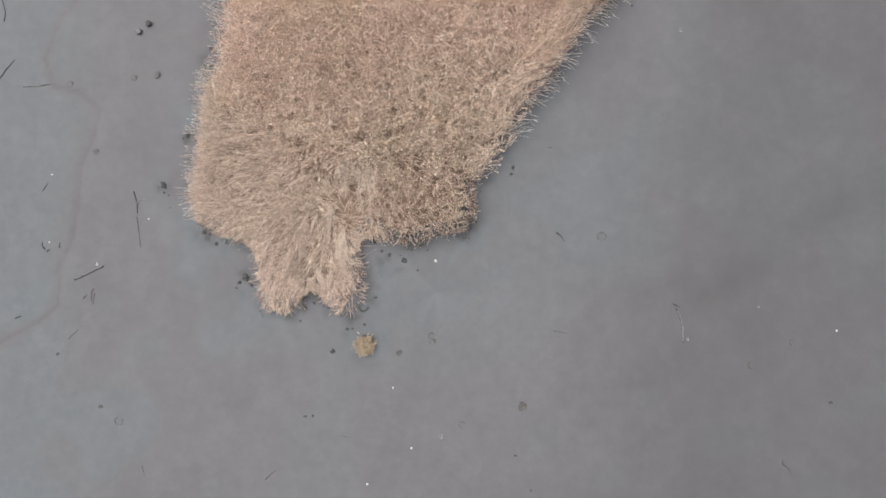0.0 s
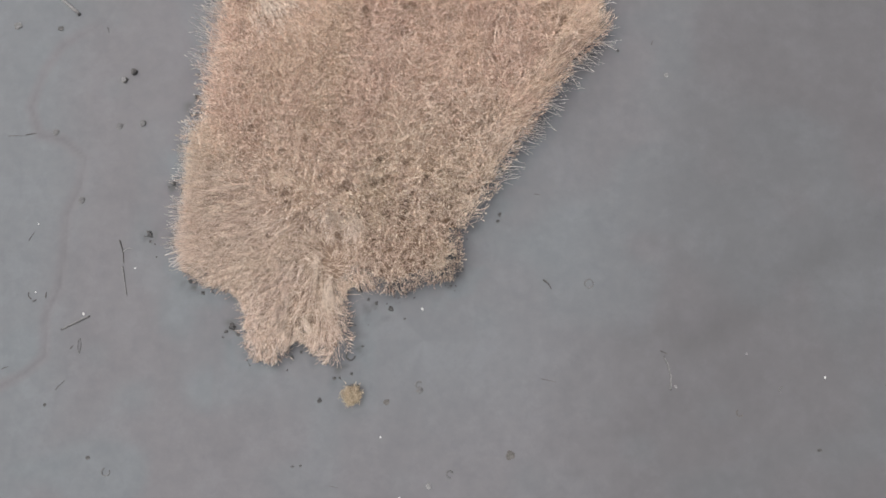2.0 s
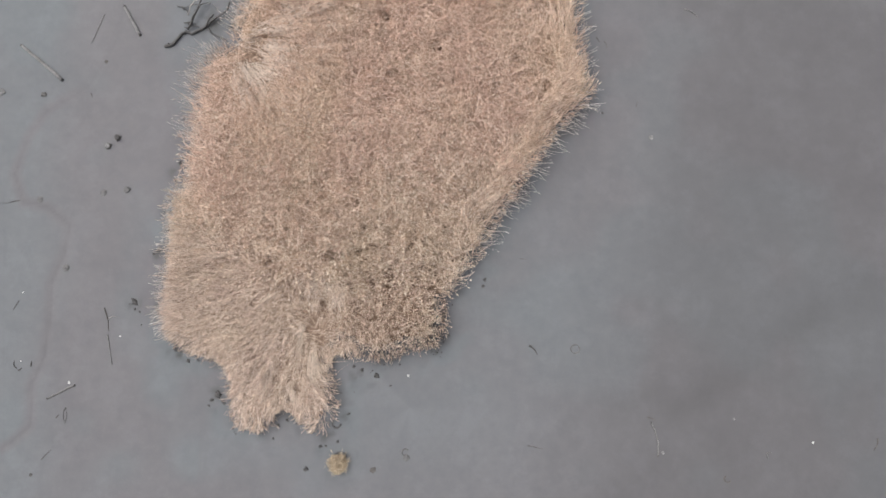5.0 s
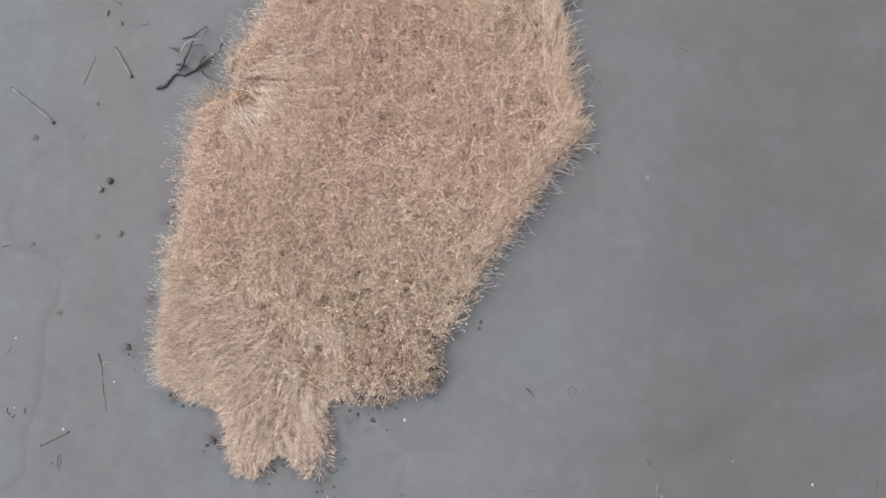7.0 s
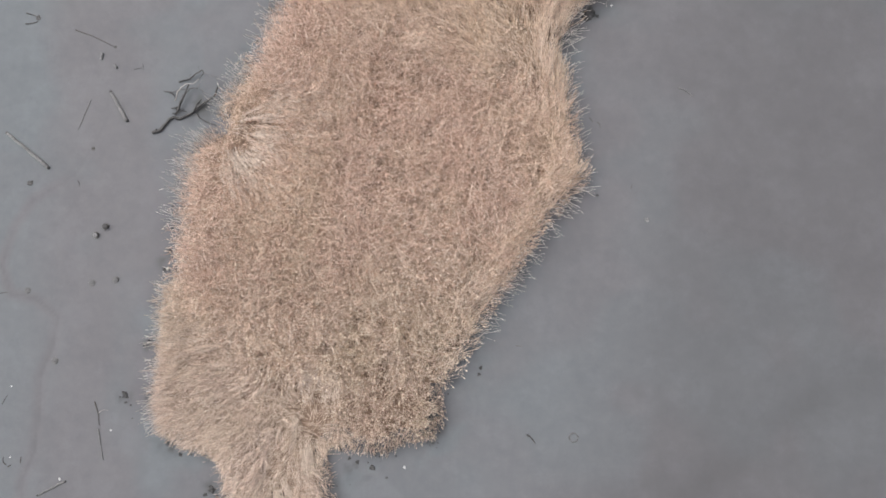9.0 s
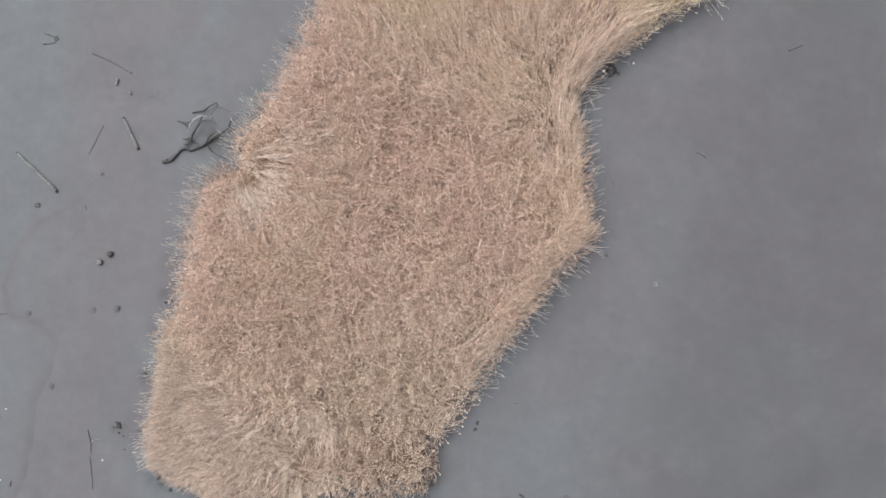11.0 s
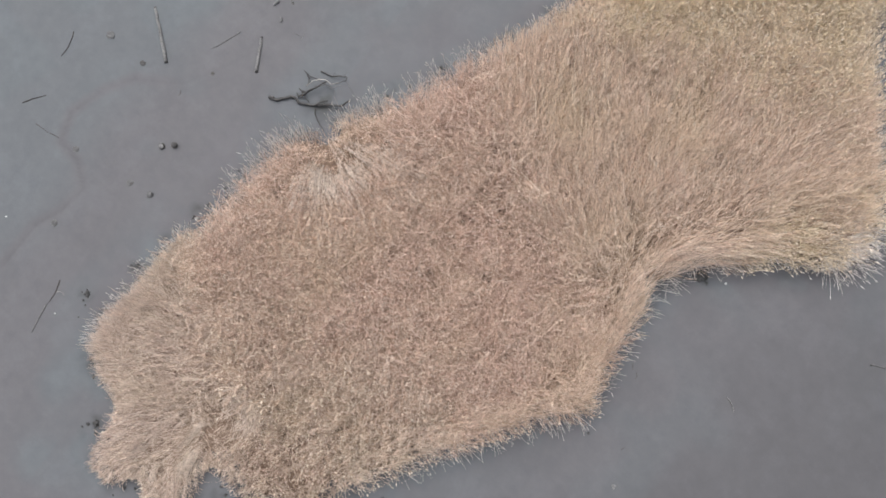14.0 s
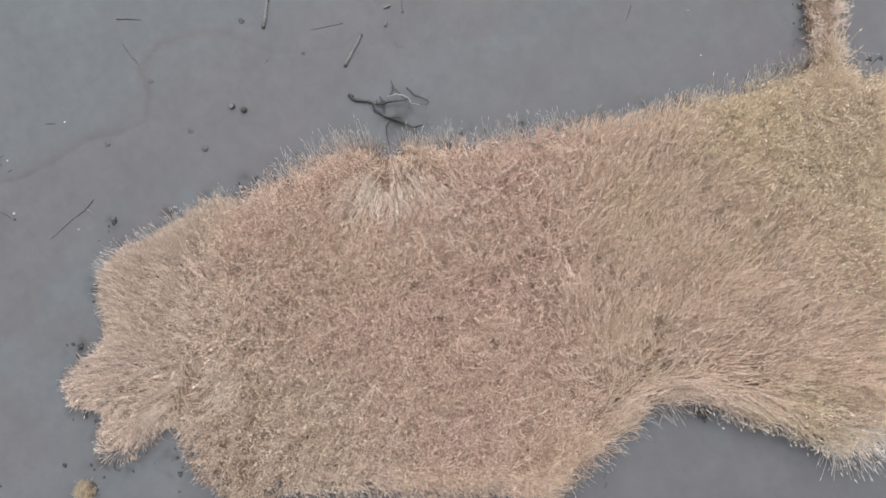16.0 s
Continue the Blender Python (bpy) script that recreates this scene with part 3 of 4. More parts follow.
    # label, straw, share of seed heads; spread, number, width, highest foot, length and curl of the leaves
    looks = [
        ("flattened_reeds", "flattened dry reeds swirled outward over grey mud", REED_FLAT, 0.12, 0.26, 7, 0.012, 0.97, 0.5, 0.14),
        ("fallen_reed_fan", "fan of fallen pale reeds beside a dead branch", REED_PALE, 0.06, 0.13, 6, 0.015, 0.97, 0.6, 0.1),
        ("reed_tongue", "low tangled pale reeds on a narrow tongue", REED_PALE, 0.1, 0.6, 9, 0.014, 0.97, 0.5, 0.2),
        ("yellowed_reeds", "yellowish dry reeds thick with pale seed heads", REED_YELLOW, 1.0, 1.3, 6, 0.015, 0.85, 0.42, 0.2),
        ("short_reeds", "short upright brown reeds dotted with seed heads", REED_SHORT, 1.0, 0.6, 5, 0.013, 0.75, 0.32, 0.2),
        ("windblown_reeds", "tan dry reeds all combed one way by wind", REED_COMBED, 0.2, 0.3, 5, 0.0135, 0.97, 0.46, 0.12),
        ("standing_reeds", "dense tan dry reeds standing in a tangle", REED, 0.3, 0.6, 5, 0.0135, 0.97, 0.36, 0.16),
        ("bleached_reeds", "bleached pale reeds drooping at the shore's corner", HAIR, 0.3, 0.3, 6, 0.015, 0.97, 0.54, 0.2),
        ("dotted_reeds", "tan dry reeds speckled with pale seed heads", REED_SOUTH, 0.6, 0.6, 5, 0.0135, 0.92, 0.36, 0.16)]
    for kind, (name, label, mat, heads, spread, per, wide, top_foot, blade, curl) in enumerate(looks):
        pick = np.where(kinds == kind)[0]
        if not len(pick):
            continue
        bed = tagged(new(name), label, "reeds", kind="stuff")
        centre = Vector((float(x[pick].mean()), float(y[pick].mean()), 0.08))
        bed.location = centre
        sp = spines[pick]
        tall_ones = go[pick] | (RNG.rand(len(pick)) < 0.35)
        shown, rest = sp[tall_ones], sp[~tall_ones][:, [0, 2, 3]]
        meshes = [("stems", stems_mesh("stems", shown, RNG.uniform(0.004, 0.008, len(shown)), mat)),
                  ("stems", stems_mesh("stems", rest, RNG.uniform(0.003, 0.006, len(rest)), mat)),
                  ("leaves", leaves_mesh("leaves", sp, per, blade, wide, spread, mat, reach[pick], push[pick], near[pick], top_foot, curl, 0.25 if kind < 3 else 0.6 if kind == 3 else 0.45))]
        top = pick[(RNG.rand(len(pick)) < heads + 0.5 * (y[pick] < 8.5) * (x[pick] > -5.5) + 0.5 * (x[pick] < -4.6) * (y[pick] > 4.5) * (y[pick] < 10.8)) | (go[pick] & ~east[pick])]
        st = spines[top]
        meshes.append(("seed_heads", plumes_mesh("seed_heads", st[:, -1], unit(st[:, -1] - st[:, -2]), np.where(kinds[top] == 4, 0.6, 0.9) * RNG.uniform(0.07, 0.14, len(top)),
                                                 np.where(go[top], 0.55, np.where((kinds[top] == 4) | ((kinds[top] == 8) & (y[top] < 4.6) & (deep[top] > 0.6)), 1.28, np.where(kinds[top] == 3, 1.35, 0.8))) * RNG.uniform(0.011, 0.021, len(top)), PLUME)))
        if kind in CROSSED:
            share, lo, hi, turn_spread = CROSSED[kind]
            over = pick[(RNG.rand(len(pick)) < np.where(along[pick], 1.0, share)) & (deep[pick] > np.where(along[pick] | (kind == 2), 0.15, 0.35))]
            meshes.append(("fallen_stalks", crossing_mesh(spines[over], az[over] + RNG.normal(0, 1, len(over)) * np.where(along[over], 0.15, turn_spread), lo, hi, {0: REED_MAT, 1: REED_PALE, 2: REED_PALE, 3: REED_YELLOW, 4: STALK_SOUTH, 5: STALK_SOUTH, 8: STALK_SOUTH}.get(kind, STALK))))
        for part_name, me in meshes:
            ob = new(part_name, me)
            ob.parent = bed
            ob.location = -centre
            tagged(ob, kind="stuff")


reed_bed()


def matted_locks():
    """Sheets of fallen stalks that lie matted side by side over the flattened end."""
    feet = [(-3.0, 1.5, -1.45, 0.15, 0.8), (-4.25, 1.5, -1.75, 0.09, 0.9), (-3.7, 0.55, -1.1, 0.08, 0.6), (-4.55, 0.9, -1.6, 0.08, 0.8), (-3.35, 2.3, -1.65, 0.07, 0.9), (-5.1, 0.7, -1.9, 0.07, 0.6)]
    while len(feet) < 16:
        x, y = RNG.uniform(-7.2, -2.4, 1), RNG.uniform(-0.2, 6.2, 1)
        if y[0] < 3.6 + 0.68 * (-3.1 - x[0]) and inside_by(x, y)[0][0] > 0.9:
            turn = math.atan2(y[0] - 4.4, x[0] + 2.5) + RNG.normal(0, 0.25)
            feet.append((x[0], y[0], turn, RNG.uniform(0.02, 0.05), RNG.uniform(0.4, 0.75)))
    lines = []
    for k, (x, y, turn, half, size) in enumerate(feet):
        n = int(12 + (700 if k == 0 else 420) * half)
        off = RNG.uniform(-1, 1, n)
        a = turn + 0.10 * off + RNG.normal(0, 0.1, n)
        start = RNG.uniform(-0.3, 0.3, n) * size
        px = x - math.sin(turn) * off * half + math.cos(turn) * start
        py = y + math.cos(turn) * off * half + math.sin(turn) * start
        low = (0.33 if k == 0 else 0.27) + 0.22 * step(1.0, 4.0, y) - 0.10 * off ** 2 + RNG.normal(0, 0.02, n)
        reach = size * RNG.uniform(0.7, 1.0, n)
        lines.append(np.stack([np.stack([px + q * reach * np.cos(a), py + q * reach * np.sin(a), low + 0.06 * math.sin(2.4 * q) - 0.10 * q * q], 1) for q in (0.0, 0.5, 1.0)], 1))
    # the hank that curls round the trodden hollow
    n = 230
    r, a, turn = RNG.uniform(0.35, 1.0, n), RNG.uniform(0.1, 2.6, n), RNG.uniform(0.35, 0.75, n)
    twist = RNG.normal(0, 0.12, n)
    curl = [np.stack([WHORL[0] + (r + twist * q) * np.cos(a - q * turn), WHORL[1] + (r + twist * q) * np.sin(a - q * turn), 0.42 + 0.3 * r * (1 - 0.6 * q) + 0.05 * np.sin(3 * a)], 1) for q in (0.0, 0.5, 1.0)]
    lines.append(np.stack(curl, 1))
    spines = np.concatenate(lines)
    spines[:, :, 2] = np.maximum(spines[:, :, 2], 0.14)
    it = new("matted_reed_locks", stems_mesh("matted_reed_locks", spines, RNG.uniform(0.005, 0.009, len(spines)), REED_MAT))
    tagged(it, "smooth pale locks of fallen reeds matted together", "reeds", kind="stuff")


matted_locks()


def edge_sweep():
    """Stalks along the eastern rim that the wind has laid over, side by side, along the shore."""
    spots = []
    for (ax, ay), (bx, by) in zip(SHORE, np.roll(SHORE, -1, 0)):
        ex, ey = bx - ax, by - ay
        length = math.hypot(ex, ey)
        if length < 1e-6 or ey / length < 0.25 or not 4.4 < ay < 15.5 or ax < 1.0:
            continue
        for _ in range(RNG.poisson(length * 62 * min(1.0, 0.2 + (ay - 4.4) / 1.5))):
            t, inset = RNG.rand(), 0.12 + 0.8 * RNG.rand() ** 1.4
            spots.append((ax + t * ex - inset * ey / length, ay + t * ey + inset * ex / length, math.atan2(ey, ex) + 0.25 * (0.5 - inset), inset))
    p = np.array(spots)
    n = len(p)
    base = np.stack([p[:, 0], p[:, 1], 0.25 + 0.75 * step(0.1, 0.8, p[:, 3]) * RNG.uniform(0.6, 1.1, n)], 1)
    spines = stalk_spines(base, p[:, 2] + RNG.normal(0, 0.16, n), RNG.uniform(0.9, 1.35, n), RNG.uniform(0.1, 0.4, n), RNG.uniform(0.5, 1.0, n))
    spines = tucked(spines, np.ones(n, bool))
    it = tagged(new("swept_rim_reeds"), "rosy dry reeds laid side by side along the shore", "reeds", kind="stuff")
    for name, me in (("stems", stems_mesh("stems", spines, RNG.uniform(0.004, 0.0075, n), STALK)), ("leaves", leaves_mesh("leaves", spines, 2, 0.42, 0.013, 0.12, REED_COMBED, curl=0.08))):
        ob = new(name, me)
        ob.parent = it
        tagged(ob, kind="stuff")


edge_sweep()


def shore_stalks(name, label, side, per_metre, inset, lean, size, radius, heads, mat=HAIR, sweep=0.0):
    """Single thin weathered stalks that hang out over the mud along one side of the shore, in tufts."""
    pts, nxt = SHORE, np.roll(SHORE, -1, 0)
    spots = []
    for (ax, ay), (bx, by) in zip(pts, nxt):
        ex, ey = bx - ax, by - ay
        length = math.hypot(ex, ey)
        if length < 1e-6:
            continue
        ox, oy = ey / length, -ex / length
        if not side(ax, ay, ox, oy):
            continue
        for _ in range(RNG.poisson(length * per_metre)):
            t = RNG.rand()
            for _ in range(RNG.randint(1, 6)):
                spots.append((ax + t * ex - inset * ox + RNG.normal(0, 0.06), ay + t * ey - inset * oy + RNG.normal(0, 0.06), math.atan2(oy, ox)))
    p = np.array(spots)
    n = len(p)
    base = np.stack([p[:, 0], p[:, 1], np.full(n, 0.07)], 1)
    spines = stalk_spines(base, p[:, 2] + sweep + RNG.normal(0, 0.4, n), RNG.uniform(*lean, n), RNG.uniform(0.0, 0.5, n), RNG.uniform(*size, n))
    it = tagged(new(name), label, "reeds", kind="stuff")
    ob = new("stems", stems_mesh("stems", spines, RNG.uniform(*radius, n), mat))
    ob.parent = it
    tagged(ob, kind="stuff")
    top = np.where(RNG.rand(n) < heads)[0]
    ob = new("seed_heads", plumes_mesh("seed_heads", spines[top, -1], unit(spines[top, -1] - spines[top, -2]), RNG.uniform(0.08, 0.17, len(top)), RNG.uniform(0.007, 0.013, len(top)), mat))
    ob.parent = it
    tagged(ob, kind="stuff")


shore_stalks("eastern_shore_stalks", "thin bleached reed stalks hanging over the mud", lambda ax, ay, ox, oy: ox > 0.25 and (4.4 < ay < 14.3 or 17.2 < ay < 23.5),
             10.0, 0.18, (0.9, 1.45), (0.35, 0.9), (0.0042, 0.0068), 0.06, sweep=0.5)
shore_stalks("dotted_shore_stalks", "upright reed stalks with pale seed heads along the shore", lambda ax, ay, ox, oy: 14.6 < ay < 17.6 and ax > 5.4 and ox > 0.0,
             16.0, 0.24, (0.05, 0.7), (0.3, 0.65), (0.004, 0.006), 0.8)
shore_stalks("corner_stalks", "pale drooping reed stalks with white seed heads", lambda ax, ay, ox, oy: 17.3 < ay < 19.4 and ax > 7.8,
             5.5, 0.25, (0.5, 1.1), (0.45, 0.9), (0.004, 0.006), 0.9)
shore_stalks("western_shore_stalks", "fine grey reed stalks with seed heads fringing the shore", lambda ax, ay, ox, oy: ox < -0.25 and 2.2 < ay < 24.0 and ax < -1.3,
             17.0, 0.3, (0.1, 0.9), (0.3, 0.75), (0.0045, 0.0075), 0.6)


shore_stalks("shore_stubble", "short brown broken reed stubble along the mud edge", lambda ax, ay, ox, oy: ay < 2.4 and ax < -2.2, 22.0, 0.06, (0.1, 1.1), (0.08, 0.2), (0.005, 0.008), 0.15, REED_SHORT)
shore_stalks("bay_stubble", "short brown broken reed stubble along the small bay", lambda ax, ay, ox, oy: ay < 3.4 and -2.2 <= ax < 1.4, 26.0, 0.3, (0.05, 0.6), (0.14, 0.34), (0.005, 0.008), 0.3, REED_SHORT)
shore_stalks("tongue_stubble", "short brown broken reed stubble beside the tongue", lambda ax, ay, ox, oy: ay > 24.2 and ax < -1.2, 18.0, 0.1, (0.2, 1.2), (0.12, 0.3), (0.005, 0.008), 0.1, REED_SHORT)


shore_stalks("plumed_shore_stalks", "grey reed stalks with whitish plumes over the mud", lambda ax, ay, ox, oy: ox < -0.25 and (8.6 < ay < 11.3 or 13.0 < ay < 17.0) and ax < -2.5, 10.0, 0.1, (0.2, 1.1), (0.35, 0.8), (0.0035, 0.006), 0.9)


def tall(x, y):
    """Depth of the dead leaves caught between the stalks."""
    lodged = step(-1.6, -2.4, x) * step(4.4, 3.4, y - 0.68 * (-3.1 - x))
    return 0.40 - 0.26 * lodged


def litter_bed():
    """Trodden litter and mud between the stalks: one low sheet with thickness, under the whole bed."""
    pitch = 0.12
    xs, ys = np.arange(-8.3, 9.9, pitch), np.arange(-1.2, 27.0, pitch)
    gx, gy = np.meshgrid(xs, ys)
    d = inside_by(gx, gy)[0]
    h = ground_height(gx, gy) + 0.02 + tall(gx, gy) * step(0.34, 1.1, d) * (0.55 + 0.5 * drift(gx, gy, 0.4, 3)) * (0.65 + 0.35 * drift(gx, gy, 0.2, 5))
    h = np.where(d < 0.3, h - 0.06, h)
    neck = (0.54 * (gx + 1.9) + 0.84 * (gy - 24.0) > 0.2) & (gx < -0.7)
    h = np.where(neck, ground_height(gx, gy) - 0.05 + 0.27 * step(-0.1, 0.4, d) * (0.6 + 0.6 * drift(gx, gy, 0.3, 3)), h)
    live = d > np.where(neck, -0.1, np.where((gx > -2.3) & (gy < 3.4), 0.52, 0.34))
    index = -np.ones(gx.shape, int)
    verts, faces = [], []
    need = np.zeros(gx.shape, bool)
    cell = live[:-1, :-1] & live[1:, :-1] & live[:-1, 1:] & live[1:, 1:]
    for dj, di in ((0, 0), (1, 0), (0, 1), (1, 1)):
        need[dj:need.shape[0] - 1 + dj, di:need.shape[1] - 1 + di] |= cell
    index[need] = np.arange(need.sum())
    verts = np.stack([gx[need], gy[need], h[need]], 1)
    j, i = np.where(cell)
    faces = np.stack([index[j, i], index[j, i + 1], index[j + 1, i + 1], index[j + 1, i]], 1)
    ob = new("reed_litter", big_mesh("reed_litter", verts, [faces], THATCH))
    return tagged(ob, "brown broken reed litter between the standing stalks", "reed litter", kind="stuff")


litter_bed()


# ================= things lying on the mud =================
def tube(points, radii, sides=9, rough=0.12, seed=0):
    """A closed tube along a bent line, with an uneven skin."""
    rnd = random.Random(seed)
    pts = [Vector(p) for p in points]
    bm = bmesh.new()
    rings = []
    for k, p in enumerate(pts):
        way = (pts[min(k + 1, len(pts) - 1)] - pts[max(k - 1, 0)]).normalized()
        side = way.cross(Vector((0.13, 0.21, 0.97))).normalized()
        other = way.cross(side)
        ring = []
        for s in range(sides):
            a = 2 * math.pi * s / sides
            r = radii[k] * (1 + rough * rnd.uniform(-1, 1))
            ring.append(bm.verts.new(p + r * (math.cos(a) * side + math.sin(a) * other)))
        rings.append(ring)
    for a, b in zip(rings[:-1], rings[1:]):
        for s in range(sides):
            f = bm.faces.new((a[s], a[(s + 1) % sides], b[(s + 1) % sides], b[s]))
            f.smooth = True
    for ring, p, way in ((rings[0], pts[0], pts[0] - pts[1]), (rings[-1], pts[-1], pts[-1] - pts[-2])):
        tip = bm.verts.new(p + way.normalized() * radii[0] * 0.25)
        for s in range(sides):
            bm.faces.new((ring[s], ring[(s + 1) % sides], tip))
    bmesh.ops.recalc_face_normals(bm, faces=bm.faces)
    return bm


def bent(a, b, z0, z1, bend, pieces=7, seed=0):
    """Points from a to b that wander a little sideways."""
    rnd = random.Random(seed)
    (ax, ay), (bx, by) = a, b
    nx, ny = ay - by, bx - ax
    long = max(1.0, math.hypot(nx, ny))
    out = []
    for k in range(pieces):
        t = k / (pieces - 1)
        w = bend * math.sin(math.pi * t) + 0.018 / long ** 2 * rnd.uniform(-1, 1) * (0 < k < pieces - 1)
        out.append((ax + t * (bx - ax) + w * nx, ay + t * (by - ay) + w * ny, z0 + t * (z1 - z0)))
    return out


def ground_at(x, y):
    return float(ground_height(np.array([x]), np.array([y]))[0])


def holder(name, x, y, label, category, group=""):
    ob = tagged(new(name), label, category, group)
    ob.location = (x, y, ground_at(x, y))
    return ob


def moved(bm, x, y, z):
    bmesh.ops.translate(bm, verts=bm.verts, vec=(x, y, z))
    return bm


SEEDS = iter(range(100, 5000))


def single(name, bm, mat, x, y, z, label, category, group=""):
    ob = part(name, bm, mat, None, label)
    ob.location = (x, y, z)
    return tagged(ob, label, category, group)


def stick(a, b, r, label, bend=0.02, mat=TWIG, name="stick", z0=0.012, z1=0.012, group="sticks on the mud"):
    x, y = (a[0] + b[0]) / 2, (a[1] + b[1]) / 2
    pts = bent((a[0] - x, a[1] - y), (b[0] - x, b[1] - y), z0, z1, bend, 6, next(SEEDS))
    bm = tube(pts, [0.78 * r * (1.1 - 0.12 * k) for k in range(6)], 6, 0.2, next(SEEDS))
    return single(name, bm, mat, x, y, ground_at(x, y), label, "stick", group)


def log(a, b, r, label, bend=0.004):
    """A sunken pole: weathered skin and two dark sawn ends."""
    x, y = (a[0] + b[0]) / 2, (a[1] + b[1]) / 2
    it = holder("driftwood_log", x, y, label, "log", "driftwood logs")
    pts = bent((a[0] - x, a[1] - y), (b[0] - x, b[1] - y), r * 0.35, r * 0.55, bend, 9, next(SEEDS))
    part("bark", tube(pts, [r * (0.86 + 0.02 * k) for k in range(9)], 12, 0.07, next(SEEDS)), LOGWOOD, it)
    for end, back, wide in ((pts[-1], pts[-2], 1.06), (pts[0], pts[1], 0.9)):
        e, w = Vector(end), (Vector(end) - Vector(back)).normalized()
        part("sawn_end", tube([e - w * 0.02, e + w * 0.03], [r * wide, r * wide * 0.93], 12, 0.06, next(SEEDS)), DARKWOOD, it, "dark sodden sawn end")


def stump(x, y, r, h, label, top_mat, side_mat, tilt=(0, 0), hollow=0.0):
    """A cut post standing out of the mud, with a chipped rim, a sawn top and a skirt of mud."""
    it = holder("post_stump", x, y, label, "stump", "cut post stumps")
    r = 0.88 * r
    seed = next(SEEDS)
    rnd = random.Random(seed)
    lean = Vector((tilt[0], tilt[1], 1.0))
    foot, head = Vector((0, 0, -0.06)), lean * h
    part("trunk", tube([foot, foot.lerp(head, 0.5), head], [r * 1.08, r * 1.02, r], 14, 0.06, seed), side_mat, it)
    part("sawn_top", tube([head - lean * 0.012, head + lean * 0.014], [r * 0.9, r * 0.84], 14, 0.06, seed + 1), top_mat, it)
    if hollow:
        part("rotted_heart", tube([head, head + lean * 0.03], [r * hollow, r * hollow * 0.8], 9, 0.3, seed + 2), DARKWOOD, it)
    ring = [(1.22 * r * math.cos(k * math.pi / 8), 1.22 * r * math.sin(k * math.pi / 8), 0.0) for k in range(13 + rnd.randint(0, 2))]
    part("mud_collar", tube(ring, [(0.004 + 0.12 * max(h, 0.012)) * (0.8 + 0.4 * rnd.random()) for _ in ring], 6, 0.3, seed + 3), SILT, it)


def lump(r, flat=0.6, seed=0, uneven=0.35, detail=2):
    bm = bmesh.new()
    bmesh.ops.create_icosphere(bm, subdivisions=detail, radius=r)
    shift = Vector((seed * 1.7, seed * 0.9, seed * 2.3))
    for v in bm.verts:
        k = 1 + uneven * noise.noise(v.co / r * 1.3 + shift) * 1.6
        v.co = Vector((v.co.x * k, v.co.y * k, v.co.z * k * flat))
    return bm


def crumbly(r, flat, seed):
    """One low, deeply lobed and crumbled lump."""
    bm = bmesh.new()
    bmesh.ops.create_icosphere(bm, subdivisions=3, radius=r)
    shift = Vector((seed * 1.7, seed * 0.9, seed * 2.3))
    for v in bm.verts:
        q = v.co / r
        k = max(0.25, 1 + 1.2 * noise.noise(q * 1.5 + shift) + 0.9 * noise.noise(q * 3.2 + shift) + 0.4 * noise.noise(q * 7.0 + shift))
        v.co = Vector((v.co.x * k, v.co.y * k, v.co.z * max(k, 0.3) * flat))
    for f in bm.faces:
        f.smooth = True
    return bm


def clod(x, y, r, label="dark wet mud clod beside the reeds", mat=CLOD, name="mud_clod", category="mud clod", group="mud clods", flat=0.28):
    r = r * (0.55 if name == "mud_clod" else 1.0)
    made = crumbly(r, flat, next(SEEDS)) if name == "mud_clod" else lump(r, flat, next(SEEDS), 0.5)
    return single(name, made, mat, x, y, ground_at(x, y) + r * flat * 0.45, label, category, group)


def shell(x, y, r=0.045, label="small white shell lying on mud", mat=SHELL):
    """A cupped half shell, mouth down, ribbed."""
    bm = bmesh.new()
    r = 0.75 * r
    bmesh.ops.create_uvsphere(bm, u_segments=14, v_segments=8, radius=r)
    for v in bm.verts:
        a = math.atan2(v.co.y, v.co.x)
        k = 1 + 0.06 * math.cos(9 * a)
        v.co = Vector((v.co.x * k * 1.15, v.co.y * k * (0.85 + 0.2 * math.cos(a)), max(v.co.z, -0.15 * r) * 0.6))
    ob = single("shell", bm, mat, x, y, ground_at(x, y) + 0.1 * r, label, "shell", "shells on the mud")
    ob.rotation_euler = (0, 0, (next(SEEDS) * 2.4) % 6.28)


def mud_ring(x, y, r, label="faint raised ring in the mud", turn=0.0, share=0.8, mat=SILT):
    """A worn, broken rim of mud round a burrow."""
    rnd = random.Random(next(SEEDS))
    n = 18
    line = [(r * (1 + 0.1 * rnd.uniform(-1, 1)) * math.cos(turn + k / n * 2 * math.pi * share),
             r * (1 + 0.1 * rnd.uniform(-1, 1)) * math.sin(turn + k / n * 2 * math.pi * share), 0.0) for k in range(n)]
    bm = tube(line, [0.016 + 0.01 * rnd.random() for _ in line], 6, 0.3, next(SEEDS))
    return single("mud_ring", bm, mat, x, y, ground_at(x, y), label, "mud ring", "mud rings")


# ---- west of the island ----
stump(-9.53, 8.39, 0.10, 0.11, "dark rotten post stump standing in mud", DARKWOOD, DARKWOOD, (0.12, 0.05))
stump(-9.83, 8.13, 0.10, 0.085, "grey post stump with a pale sawn top", STONE, TWIG, (0.1, -0.1), 0.2)
stump(-9.15, 6.71, 0.105, 0.045, "low post stump with a pale round top", SILT, SILT, (0.05, -0.06))
stump(-9.90, 6.62, 0.11, 0.012, "post stump sunk level with the mud", SILT, SILT)
stump(-11.96, 6.40, 0.10, 0.012, "post stump sunk level with the mud", SILT, SILT)
stump(-10.98, 4.20, 0.105, 0.02, "low grey post stump with rotted heart", SILT, SILT, (0.0, -0.03), 0.25)
